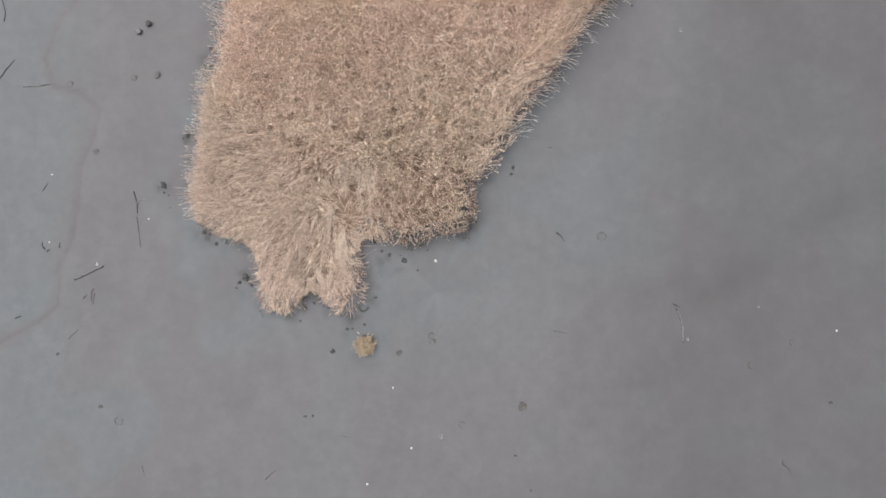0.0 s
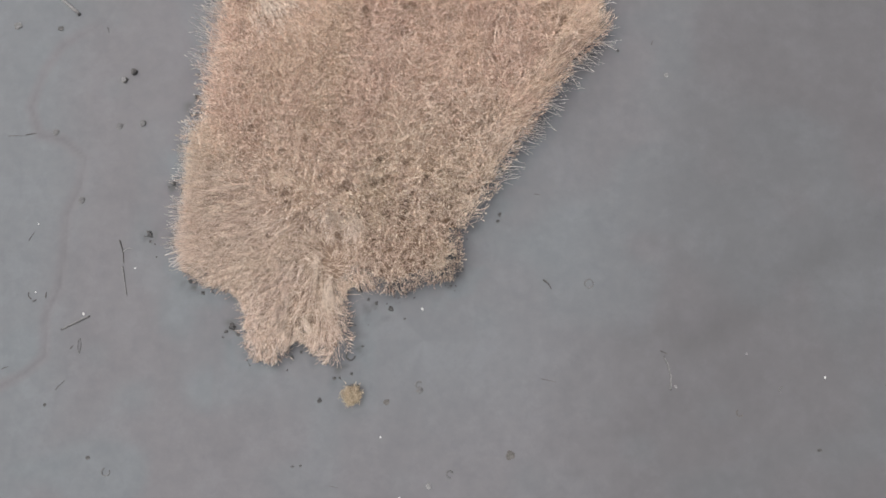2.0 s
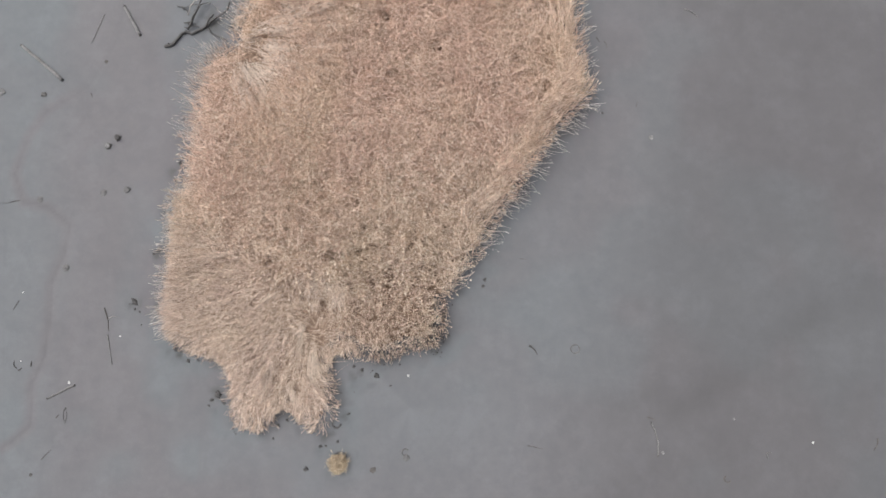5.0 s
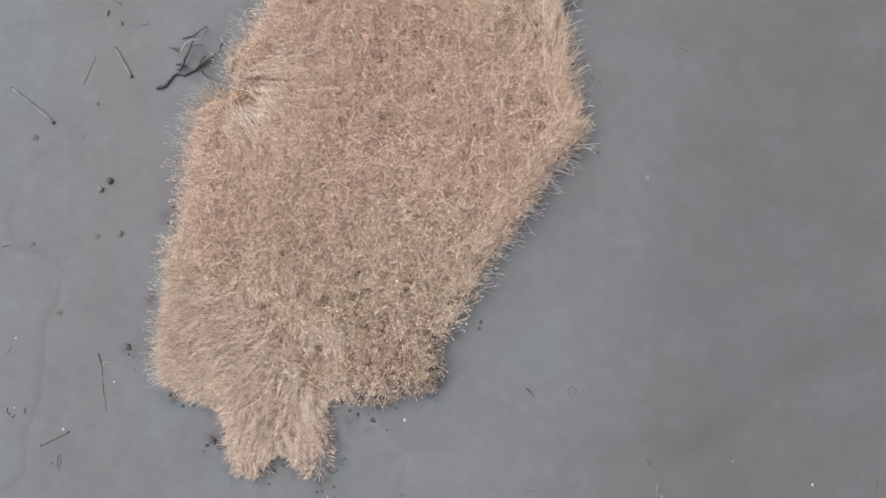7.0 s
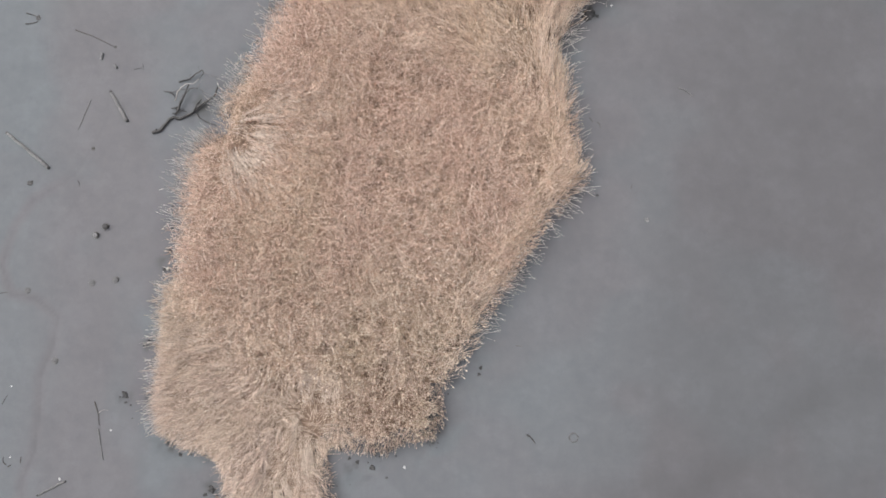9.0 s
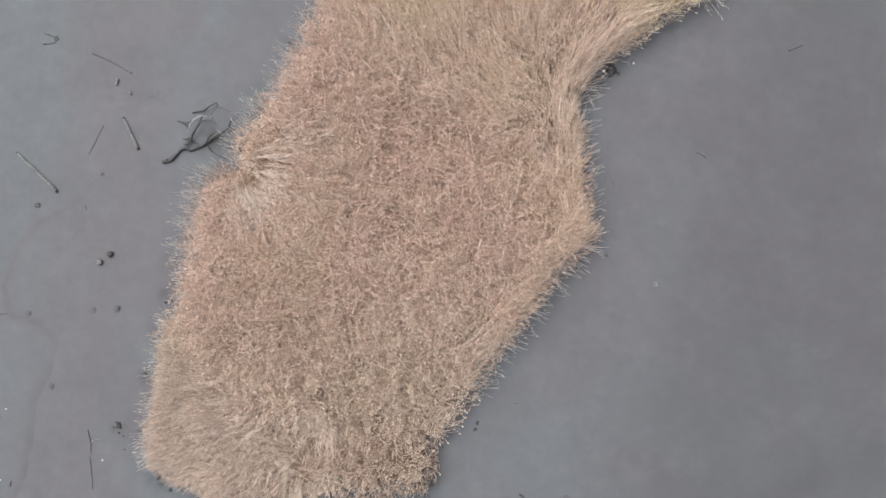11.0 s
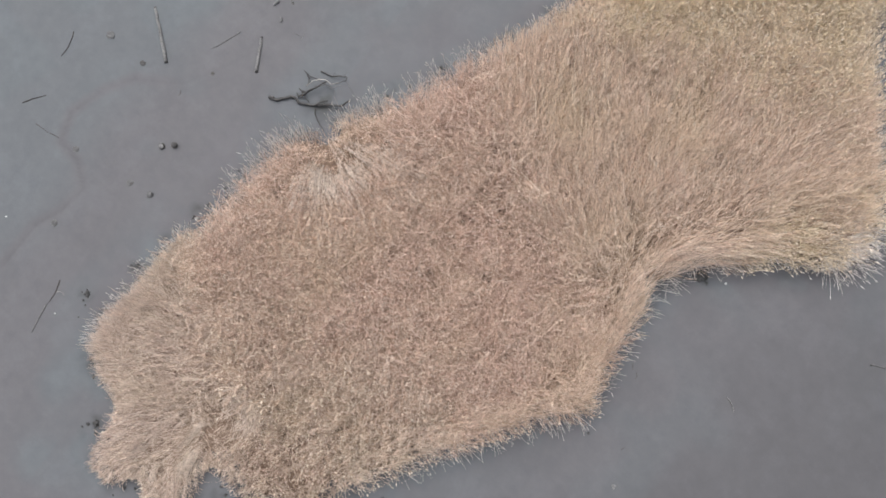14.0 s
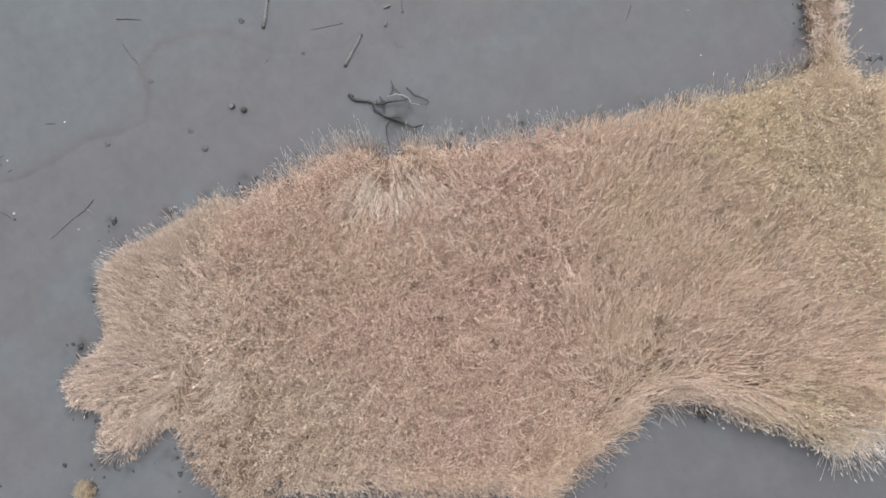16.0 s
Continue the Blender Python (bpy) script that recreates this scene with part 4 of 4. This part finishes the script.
log((-12.87, 11.46), (-11.46, 10.31), 0.052, "long grey driftwood pole half sunk in mud")
log((-9.52, 12.76), (-8.96, 11.81), 0.052, "short grey driftwood pole half sunk in mud")
log((-11.35, 0.12), (-10.52, 0.53), 0.03, "thin grey driftwood pole with dark ends")
stick((-10.18, 12.49), (-10.57, 11.53), 0.016, "thin grey stick lying on mud", 0.02, LOGWOOD)
stick((-14.30, 6.51), (-13.85, 7.14), 0.022, "dark brown stick lying on mud")
stick((-14.50, 9.29), (-14.30, 8.41), 0.02, "dark curved stick lying on mud", 0.08)
stick((-13.50, 6.25), (-13.00, 6.26), 0.014, "thin brown twig pressed into mud")
stick((-12.94, 6.29), (-12.61, 6.35), 0.02, "short dark twig pressed into mud")
stick((-10.76, 14.85), (-9.41, 14.24), 0.02, "long thin brown stick lying on mud", 0.03)
stick((-12.42, 15.46), (-12.00, 15.30), 0.022, "short dark stick lying on mud")
stick((-12.44, 15.10), (-12.03, 15.17), 0.022, "short dark stick lying on mud", -0.08)
stick((-8.83, 13.49), (-8.49, 13.55), 0.009, "thin grey twig lying on mud", 0.02, LOGWOOD)
stick((-8.51, 13.69), (-8.48, 13.47), 0.009, "thin grey twig lying on mud", 0.02, LOGWOOD)
clod(-12.0, 15.3, 0.075, "small dark stone at a stick's end", DARKWOOD, "stone", "stone", "stones on the mud")
clod(-9.43, 14.25, 0.045, "small dark stone at a stick's end", DARKWOOD, "stone", "stone", "stones on the mud")
stick((-9.68, 2.94), (-9.51, 2.24), 0.024, "broken dark branch lying on mud", 0.05, TWIG)
stick((-9.54, 2.11), (-9.35, 1.19), 0.027, "straight grey branch lying on mud", 0.0, LOGWOOD)
stick((-9.54, 2.59), (-9.23, 2.66), 0.012, "pale curved stem lying on mud", 0.2, PALEWOOD)
stick((-11.44, -1.75), (-11.15, -1.45), 0.014, "thin brown twig lying on mud")
stick((-13.18, -1.15), (-12.98, -1.07), 0.022, "short dark twig lying on mud")
stick((-8.88, -5.52), (-8.77, -5.86), 0.016, "short brown twig lying on mud")
stick((-5.07, -5.81), (-4.72, -5.51), 0.016, "brown twig lying on mud")
stick((-11.05, -0.47), (-10.96, -0.37), 0.022, "short dark twig lying on mud")
stick((-12.60, 2.88), (-12.44, 3.16), 0.012, "thin brown twig lying on mud")
stick((-12.40, 1.05), (-12.47, 1.27), 0.02, "short dark twig lying on mud", 0.25)
stick((-11.94, 1.10), (-11.92, 1.27), 0.024, "short dark twig lying on mud")
stick((-12.33, 0.97), (-12.23, 1.03), 0.028, "short dark twig lying on mud")
for px, py, r in ((-12.33, 3.42, 0.04), (-9.14, 2.07, 0.04), (-12.27, 1.26, 0.035), (-10.69, 0.61, 0.06), (-8.10, 4.94, 0.04)):
    shell(px, py, r)
mud_ring(-10.77, -0.38, 0.12, "narrow drawn-out ring in the mud", 1.0, 0.95).scale = (0.42, 1.8, 1.0)
mud_ring(-9.70, -4.20, 0.12, turn=2.0)
stick((-10.50, 9.88), (-10.45, 9.70), 0.014, "short dark twig lying on mud", 0.15)
clod(-12.04, 9.83, 0.09, "small dark stone sunk in mud", DARKWOOD, "stone", "stone", "stones on the mud")
clod(-10.03, 10.91, 0.06, "small brown stone sunk in mud", TWIG, "stone", "stone", "stones on the mud")
clod(-13.45, 9.91, 0.12, "grey stone sunk in mud", SILT, "stone", "stone", "stones on the mud")
stick((-13.53, 9.80), (-13.44, 10.03), 0.02, "short dark twig beside a stone", 0.3)
clod(-11.74, -2.22, 0.05, "small dark stone sunk in mud", DARKWOOD, "stone", "stone", "stones on the mud")
clod(-10.29, -3.79, 0.065, "small dark stone sunk in mud", DARKWOOD, "stone", "stone", "stones on the mud")


def cut_pipe(x, y, r, length, turn, label):
    """A short hollow length of cane or pipe lying on its side."""
    it = holder("cane_section", x, y, label, "cane section", "cane sections")
    bm = bmesh.new()
    rows = [[], [], [], []]
    w = Vector((math.cos(turn), math.sin(turn), 0.12))
    s = Vector((-math.sin(turn), math.cos(turn), 0))
    u = Vector((0, 0, 1))
    for k in range(14):
        a = 2 * math.pi * k / 14
        for row, (q, rr) in zip(rows, ((-0.5, r), (0.5, r), (0.5, r * 0.78), (-0.5, r * 0.78))):
            row.append(bm.verts.new(w * (q * length) + rr * (math.cos(a) * s + math.sin(a) * u) + Vector((0, 0, r * 0.8))))
    for a, b in ((0, 1), (1, 2), (2, 3), (3, 0)):
        for k in range(14):
            bm.faces.new((rows[a][k], rows[a][(k + 1) % 14], rows[b][(k + 1) % 14], rows[b][k]))
    bmesh.ops.recalc_face_normals(bm, faces=bm.faces)
    part("wall", bm, STONE, it)
    part("mud_plug", tube([w * (-0.42 * length) + Vector((0, 0, r * 0.8)), w * (-0.1 * length) + Vector((0, 0, r * 0.8))], [r * 0.76, r * 0.7], 12, 0.05, 3), DARKWOOD, it)


cut_pipe(-9.85, 13.94, 0.042, 0.2, 1.35, "short grey hollow cane lying on mud")
cut_pipe(-9.38, 13.60, 0.04, 0.13, 2.2, "stubby grey hollow cane lying on mud")


# ---- the dead branch at the north-west shore ----
def dead_branch():
    bx, by = -6.96, 12.23
    it = holder("dead_branch", bx, by, "black sodden dead branch with a bleached limb", "branch")

    def limb(name, way, r0, r1, mat=DARKWOOD, label="", on=None):
        fine = []
        for (ax, ay, az), (cx, cy, cz) in zip(way[:-1], way[1:]):
            for k in range(3):
                t = k / 3
                fine.append((ax + t * (cx - ax) - bx + random.uniform(-0.015, 0.015), ay + t * (cy - ay) - by + random.uniform(-0.015, 0.015), az + t * (cz - az)))
        fine.append((way[-1][0] - bx, way[-1][1] - by, way[-1][2]))
        n = len(fine)
        return part(name, tube(fine, [0.82 * (r0 + (r1 - r0) * k / (n - 1)) for k in range(n)], 9, 0.3, next(SEEDS)), mat, on or it, label)

    main = limb("main_limb", [(-7.99, 11.43, 0.05), (-7.85, 11.48, 0.05), (-7.56, 11.83, 0.05), (-7.42, 11.88, 0.05), (-7.24, 11.82, 0.05), (-6.86, 12.0, 0.05), (-6.61, 12.22, 0.09), (-6.29, 12.41, 0.13),
                              (-6.08, 12.52, 0.17), (-5.97, 12.78, 0.23)], 0.062, 0.03)
    limb("root_knuckle", [(-8.12, 11.39, 0.03), (-7.95, 11.46, 0.05)], 0.056, 0.07, on=main)
    limb("fork_limb", [(-6.81, 12.03, 0.08), (-6.74, 12.12, 0.12), (-6.64, 12.29, 0.16), (-6.5, 12.4, 0.18)], 0.032, 0.02, on=main)
    limb("lower_limb", [(-6.72, 11.98, 0.06), (-6.59, 11.83, 0.06), (-6.45, 11.75, 0.05), (-6.28, 11.68, 0.05), (-6.05, 11.59, 0.07)], 0.03, 0.014, on=main)
    side = limb("side_limb", [(-7.36, 11.95, 0.07), (-7.24, 12.18, 0.14), (-7.11, 12.44, 0.2), (-6.99, 12.64, 0.25), (-6.87, 12.86, 0.3)], 0.036, 0.024)
    limb("parallel_limb", [(-7.22, 12.23, 0.1), (-7.09, 12.47, 0.14), (-6.97, 12.67, 0.17), (-6.85, 12.78, 0.2)], 0.016, 0.01, on=side)
    limb("bleached_limb", [(-7.32, 12.38, 0.22), (-7.24, 12.59, 0.3), (-7.09, 12.75, 0.36), (-6.91, 12.87, 0.38), (-6.7, 12.87, 0.36), (-6.54, 13.04, 0.3)], 0.02, 0.013, PALEWOOD, "bleached grey limb", side)
    upper = limb("upper_limb", [(-7.3, 13.04, 0.04), (-7.11, 13.08, 0.07), (-6.91, 13.11, 0.1), (-6.73, 13.26, 0.16), (-6.59, 13.31, 0.2), (-6.49, 13.36, 0.22)], 0.028, 0.02)
    limb("upper_twig", [(-6.49, 13.36, 0.22), (-6.44, 13.26, 0.2), (-6.54, 13.14, 0.17), (-6.65, 12.99, 0.12)], 0.02, 0.008, on=upper)
    limb("cross_twig", [(-7.76, 12.76, 0.04), (-7.49, 12.71, 0.06), (-7.11, 12.77, 0.1), (-6.74, 12.81, 0.12), (-6.65, 12.79, 0.1)], 0.016, 0.012)
    limb("short_twig", [(-7.59, 12.72, 0.05), (-7.47, 12.62, 0.06), (-7.37, 12.48, 0.08)], 0.022, 0.014)
    limb("knot_twig", [(-7.52, 12.18, 0.05), (-7.33, 12.18, 0.1), (-7.17, 12.08, 0.1), (-6.99, 12.03, 0.07)], 0.02, 0.012, on=side)
    limb("knot_twig", [(-7.48, 12.03, 0.05), (-7.31, 12.0, 0.09), (-7.09, 12.11, 0.12)], 0.018, 0.01, on=side)
    limb("bleached_twig", [(-6.43, 13.27, 0.2), (-6.24, 13.16, 0.24), (-6.06, 13.09, 0.28), (-5.87, 13.05, 0.32)], 0.010, 0.006, LOGWOOD, "bleached grey twig", upper)
    limb("hooked_twig", [(-6.54, 12.8, 0.12), (-6.43, 12.64, 0.16), (-6.24, 12.53, 0.2), (-6.03, 12.42, 0.24), (-5.82, 12.29, 0.3)], 0.012, 0.008, LOGWOOD, "bleached grey twig")
    limb("hooked_twig", [(-6.71, 12.78, 0.1), (-6.59, 12.95, 0.14), (-6.45, 13.06, 0.18)], 0.010, 0.006, LOGWOOD, "bleached grey twig")
    rnd = random.Random(41)
    for fx, fy, fz, owner in ((-7.12, 12.5, 0.2, side), (-6.9, 13.11, 0.12, upper), (-6.6, 13.3, 0.2, upper), (-6.3, 12.45, 0.13, main), (-6.1, 12.55, 0.17, main), (-7.5, 11.86, 0.06, main)):
        turn, reach = rnd.uniform(-0.6, 2.2), rnd.uniform(0.10, 0.22)
        dx, dy = math.cos(turn) * reach, math.sin(turn) * reach
        limb("twiglet", [(fx, fy, fz), (fx + 0.5 * dx + rnd.uniform(-0.04, 0.04), fy + 0.5 * dy + rnd.uniform(-0.04, 0.04), fz + 0.03), (fx + dx, fy + dy, fz + rnd.uniform(0.0, 0.08))],
             0.010, 0.004, DARKWOOD, "", owner)
    part("mud_crust", moved(lump(0.07, 0.45, 31, 0.5), -0.36, -0.06, 0.06), CLOD, it, "dark mud crust in the fork")


dead_branch()

# ---- south of the island ----
clod(-3.16, -1.89, 0.10, "dark round mud clod off the reed tip")
shell(-0.07, 0.95, 0.06)
for px, py, r in ((-1.27, -2.95, 0.042), (-0.66, -4.74, 0.045), (-1.96, -5.85, 0.045), (7.48, 8.40, 0.05), (12.09, -0.88, 0.05), 
                  (6.57, 15.29, 0.05), (-3.13, 21.24, 0.035)):
    shell(px, py, r)
clod(7.64, -1.24, 0.05, "pale broken stone beside a pole", STONE, "stone", "stone", "stones on the mud")
clod(9.77, -0.21, 0.035, "pale flat pebble on mud", STONE, "pebble", "pebble", "pebbles on the mud", 0.4)
mud_ring(0.86, -4.00, 0.10, turn=0.4)
mud_ring(5.04, 1.83, 0.13, "round raised ring in the mud", 0.02, 0.97, SILT)
mud_ring(-2.26, -0.52, 0.13, "dark mud ring beside the reed tip", 1.2, 0.85, CLOD)
mud_ring(9.55, -1.98, 0.10, turn=2.2, share=0.6, mat=TWIG)
mud_ring(-0.13, -1.36, 0.10, turn=0.6, share=0.6)
mud_ring(10.81, -1.27, 0.09, turn=1.2, share=0.5)
clod(-0.10, -1.52, 0.10, "pale flat silt lump on mud", SILT, "silt_lump", "silt", "silt lumps", 0.3)
clod(0.24, -4.36, 0.08, "pale flat pebble on mud", STONE, "pebble", "pebble", "pebbles on the mud", 0.4)
clod(7.46, 8.41, 0.07, "pale flat pebble on mud", STONE, "pebble", "pebble", "pebbles on the mud", 0.4)
clod(-4.52, 21.70, 0.065, "pale flat pebble on mud", STONE, "pebble", "pebble", "pebbles on the mud", 0.4)
clod(11.87, -3.02, 0.055, "small dark stone sunk in mud", DARKWOOD, "stone", "stone", "stones on the mud")
clod(-1.12, -1.90, 0.09, "low dark smear of wet mud", TWIG, "mud_smear", "mud smear", "mud smears", 0.12).rotation_euler = (0, 0, 0.2)
clod(2.67, -3.39, 0.13, "flat dark round patch of wet silt", TWIG, "mud_smear", "mud smear", "mud smears", 0.08)
clod(-3.92, -3.89, 0.06), clod(-3.69, -3.87, 0.055)
clod(2.48, -4.86, 0.05), clod(2.97, -5.87, 0.04)
log((7.31, -0.36), (7.49, -1.33), 0.022, "thin crooked driftwood pole half sunk in mud", 0.09)
stick((7.20, -0.19), (7.42, -0.28), 0.022, "short dark twig lying on mud")
stick((3.63, 1.91), (3.88, 1.64), 0.03, "short dark hooked twig lying on mud", 0.12, DARKWOOD)
stick((3.58, -1.10), (4.04, -1.19), 0.012, "thin grey twig lying on mud")
stick((3.35, 4.58), (3.54, 4.56), 0.014, "thin grey twig lying on mud")
stick((-2.79, -4.44), (-2.51, -4.49), 0.010, "thin grey twig lying on mud")
stick((10.39, -4.85), (10.65, -5.16), 0.024, "dark forked twig lying on mud", 0.15)
stick((10.41, -4.74), (10.45, -4.94), 0.018, "dark forked twig lying on mud")
stick((8.57, 12.56), (8.97, 12.31), 0.026, "grey curved stick lying on mud", 0.1, LOGWOOD)
stick((14.00, -0.72), (13.86, -1.08), 0.02, "dark twig lying on mud", 0.1)
stick((11.34, 15.90), (11.77, 16.10), 0.03, "grey stick lying on mud", 0.05, LOGWOOD)
stick((7.00, 9.40), (7.04, 9.54), 0.016, "short dark twig lying on mud")
stick((6.02, 11.51), (6.09, 11.32), 0.018, "short dark twig lying on mud", 0.2)
stick((5.77, 11.66), (5.89, 11.50), 0.018, "short dark twig lying on mud")
stick((-5.64, 20.35), (-5.34, 19.95), 0.016, "thin brown twig lying on mud")
stick((0.03, 25.24), (-0.06, 25.86), 0.03, "dark stick lying on mud", 0.05, DARKWOOD)


single("wood_chunk", lump(0.062, 0.7, 57, 0.5), PALEWOOD, -7.47, 7.03, ground_at(-7.47, 7.03) + 0.04, "whitish weathered wood chunk at the reed edge", "wood chunk")
stick((6.42, 15.22), (6.52, 15.50), 0.012, "pale curved stem lying on mud", 0.25, PALEWOOD)

# ---- clods and broken stubble along the shore ----
for px, py, r in ((-8.73, 3.16, 0.13), (-8.71, 2.91, 0.05), (-8.89, 3.08, 0.04), (-8.56, 2.83, 0.04), (-8.48, 2.42, 0.035), (-5.97, 0.29, 0.15), (-6.15, 0.14, 0.08),
                  (-6.25, -0.03, 0.05), (-5.78, 0.07, 0.09), (-7.33, 1.69, 0.09), (-7.16, 1.64, 0.06), (-6.94, 1.33, 0.08), (-6.61, 1.35, 0.06), (-8.05, 4.76, 0.09),
                  (-8.20, 4.66, 0.05), (-7.60, 7.01, 0.08), (-7.45, 7.6, 0.09), (-7.4, 8.3, 0.08), (-7.75, 4.54, 0.07), (-4.07, -0.61, 0.08), (-3.79, -0.44, 0.07), (-2.73, -1.22, 0.07),
                  (-2.57, -1.20, 0.05), (-2.21, -1.07, 0.06), (-2.02, 1.5, 0.12), (-1.75, 1.22, 0.07), (-1.50, 1.10, 0.08), (-1.04, 0.95, 0.11),
                  (-0.61, 0.64, 0.05), (-1.89, -0.23, 0.06), (2.27, 3.92, 0.08), (2.22, 3.72, 0.07), (5.84, 15.02, 0.28),
                  (6.11, 14.96, 0.07), (-4.39, 15.42, 0.10), (-4.80, 14.34, 0.08), (-5.16, 13.65, 0.09), (-2.72, 24.68, 0.13), (-2.36, 24.47, 0.09), (-2.12, 24.26, 0.07), (-2.38, 24.2, 0.05),
                  (-0.17, 25.44, 0.1), (-0.01, 25.76, 0.09), (-7.4, 9.0, 0.06), (-7.0, 10.3, 0.07), (1.15, 2.2, 0.06), (5.95, 9.2, 0.06)):
    clod(px, py, r)


def shore_crumbs():
    """Crumbs of mud and broken stubble, thickest along the western and southern shore."""
    x, y = RNG.uniform(-9, 10, 60000), RNG.uniform(-2, 27, 60000)
    d = inside_by(x, y)[0]
    west = np.where((x < -1.0) | (y < 3.0), 1.0, 0.35)
    ok = (d < 0.12) & (RNG.rand(60000) < west * np.exp(-np.maximum(-d, 0) / 0.12) * step(0.45, 0.8, drift(x, y, 0.45, 10)) * 0.9)
    x, y = x[ok], y[ok]
    n = len(x)
    r = RNG.uniform(0.010, 0.036, n)
    z = ground_height(x, y)
    cube = np.array([(1, 0, 0), (0, 1, 0), (-1, 0, 0), (0, -1, 0), (0, 0, 0.8), (0, 0, -0.5)], float)
    verts = cube[None] * r[:, None, None] * RNG.uniform(0.6, 1.5, (n, 6, 1)) + np.stack([x, y, z + 0.01], 1)[:, None]
    ob = new("shore_crumbs", big_mesh("shore_crumbs", *repeated(verts, [(0, 1, 4), (1, 2, 4), (2, 3, 4), (3, 0, 4), (1, 0, 5), (2, 1, 5), (3, 2, 5), (0, 3, 5)]), CLOD))
    tagged(ob, "dark mud crumbs scattered along the reed shore", "mud crumbs", kind="stuff")


shore_crumbs()


def tussock(cx, cy, r):
    """A small separate tuft of cut reeds in a ring of dark mud."""
    it = holder("reed_tussock", cx, cy, "small round tussock of dry reeds on mud", "tussock")
    part("mud_foot", lump(r * 0.85, 0.2, 77, 0.25, 3), CLOD, it, "dark mud foot")
    n = 520
    a, q = RNG.uniform(0, 2 * math.pi, n), r * 0.85 * np.sqrt(RNG.rand(n))
    base = np.stack([q * np.cos(a) - 0.02, q * np.sin(a) - 0.02, np.full(n, 0.06)], 1)
    way = np.where(RNG.rand(n) < 0.6, radians(235) + RNG.normal(0, 0.6, n), RNG.uniform(0, 2 * math.pi, n))
    spines = stalk_spines(base, way, RNG.uniform(0.2, 1.0, n), RNG.uniform(0.2, 1.0, n), RNG.uniform(0.06, 0.22, n))
    for name, me in (("stems", stems_mesh("stems", spines, RNG.uniform(0.004, 0.008, n), TUFT)),
                     ("leaves", leaves_mesh("leaves", spines, 4, 0.1, 0.013, 1.2, TUFT))):
        ob = new(name, me)
        ob.parent = it
        tagged(ob, kind="stuff")


tussock(-2.14, -1.65, 0.29)
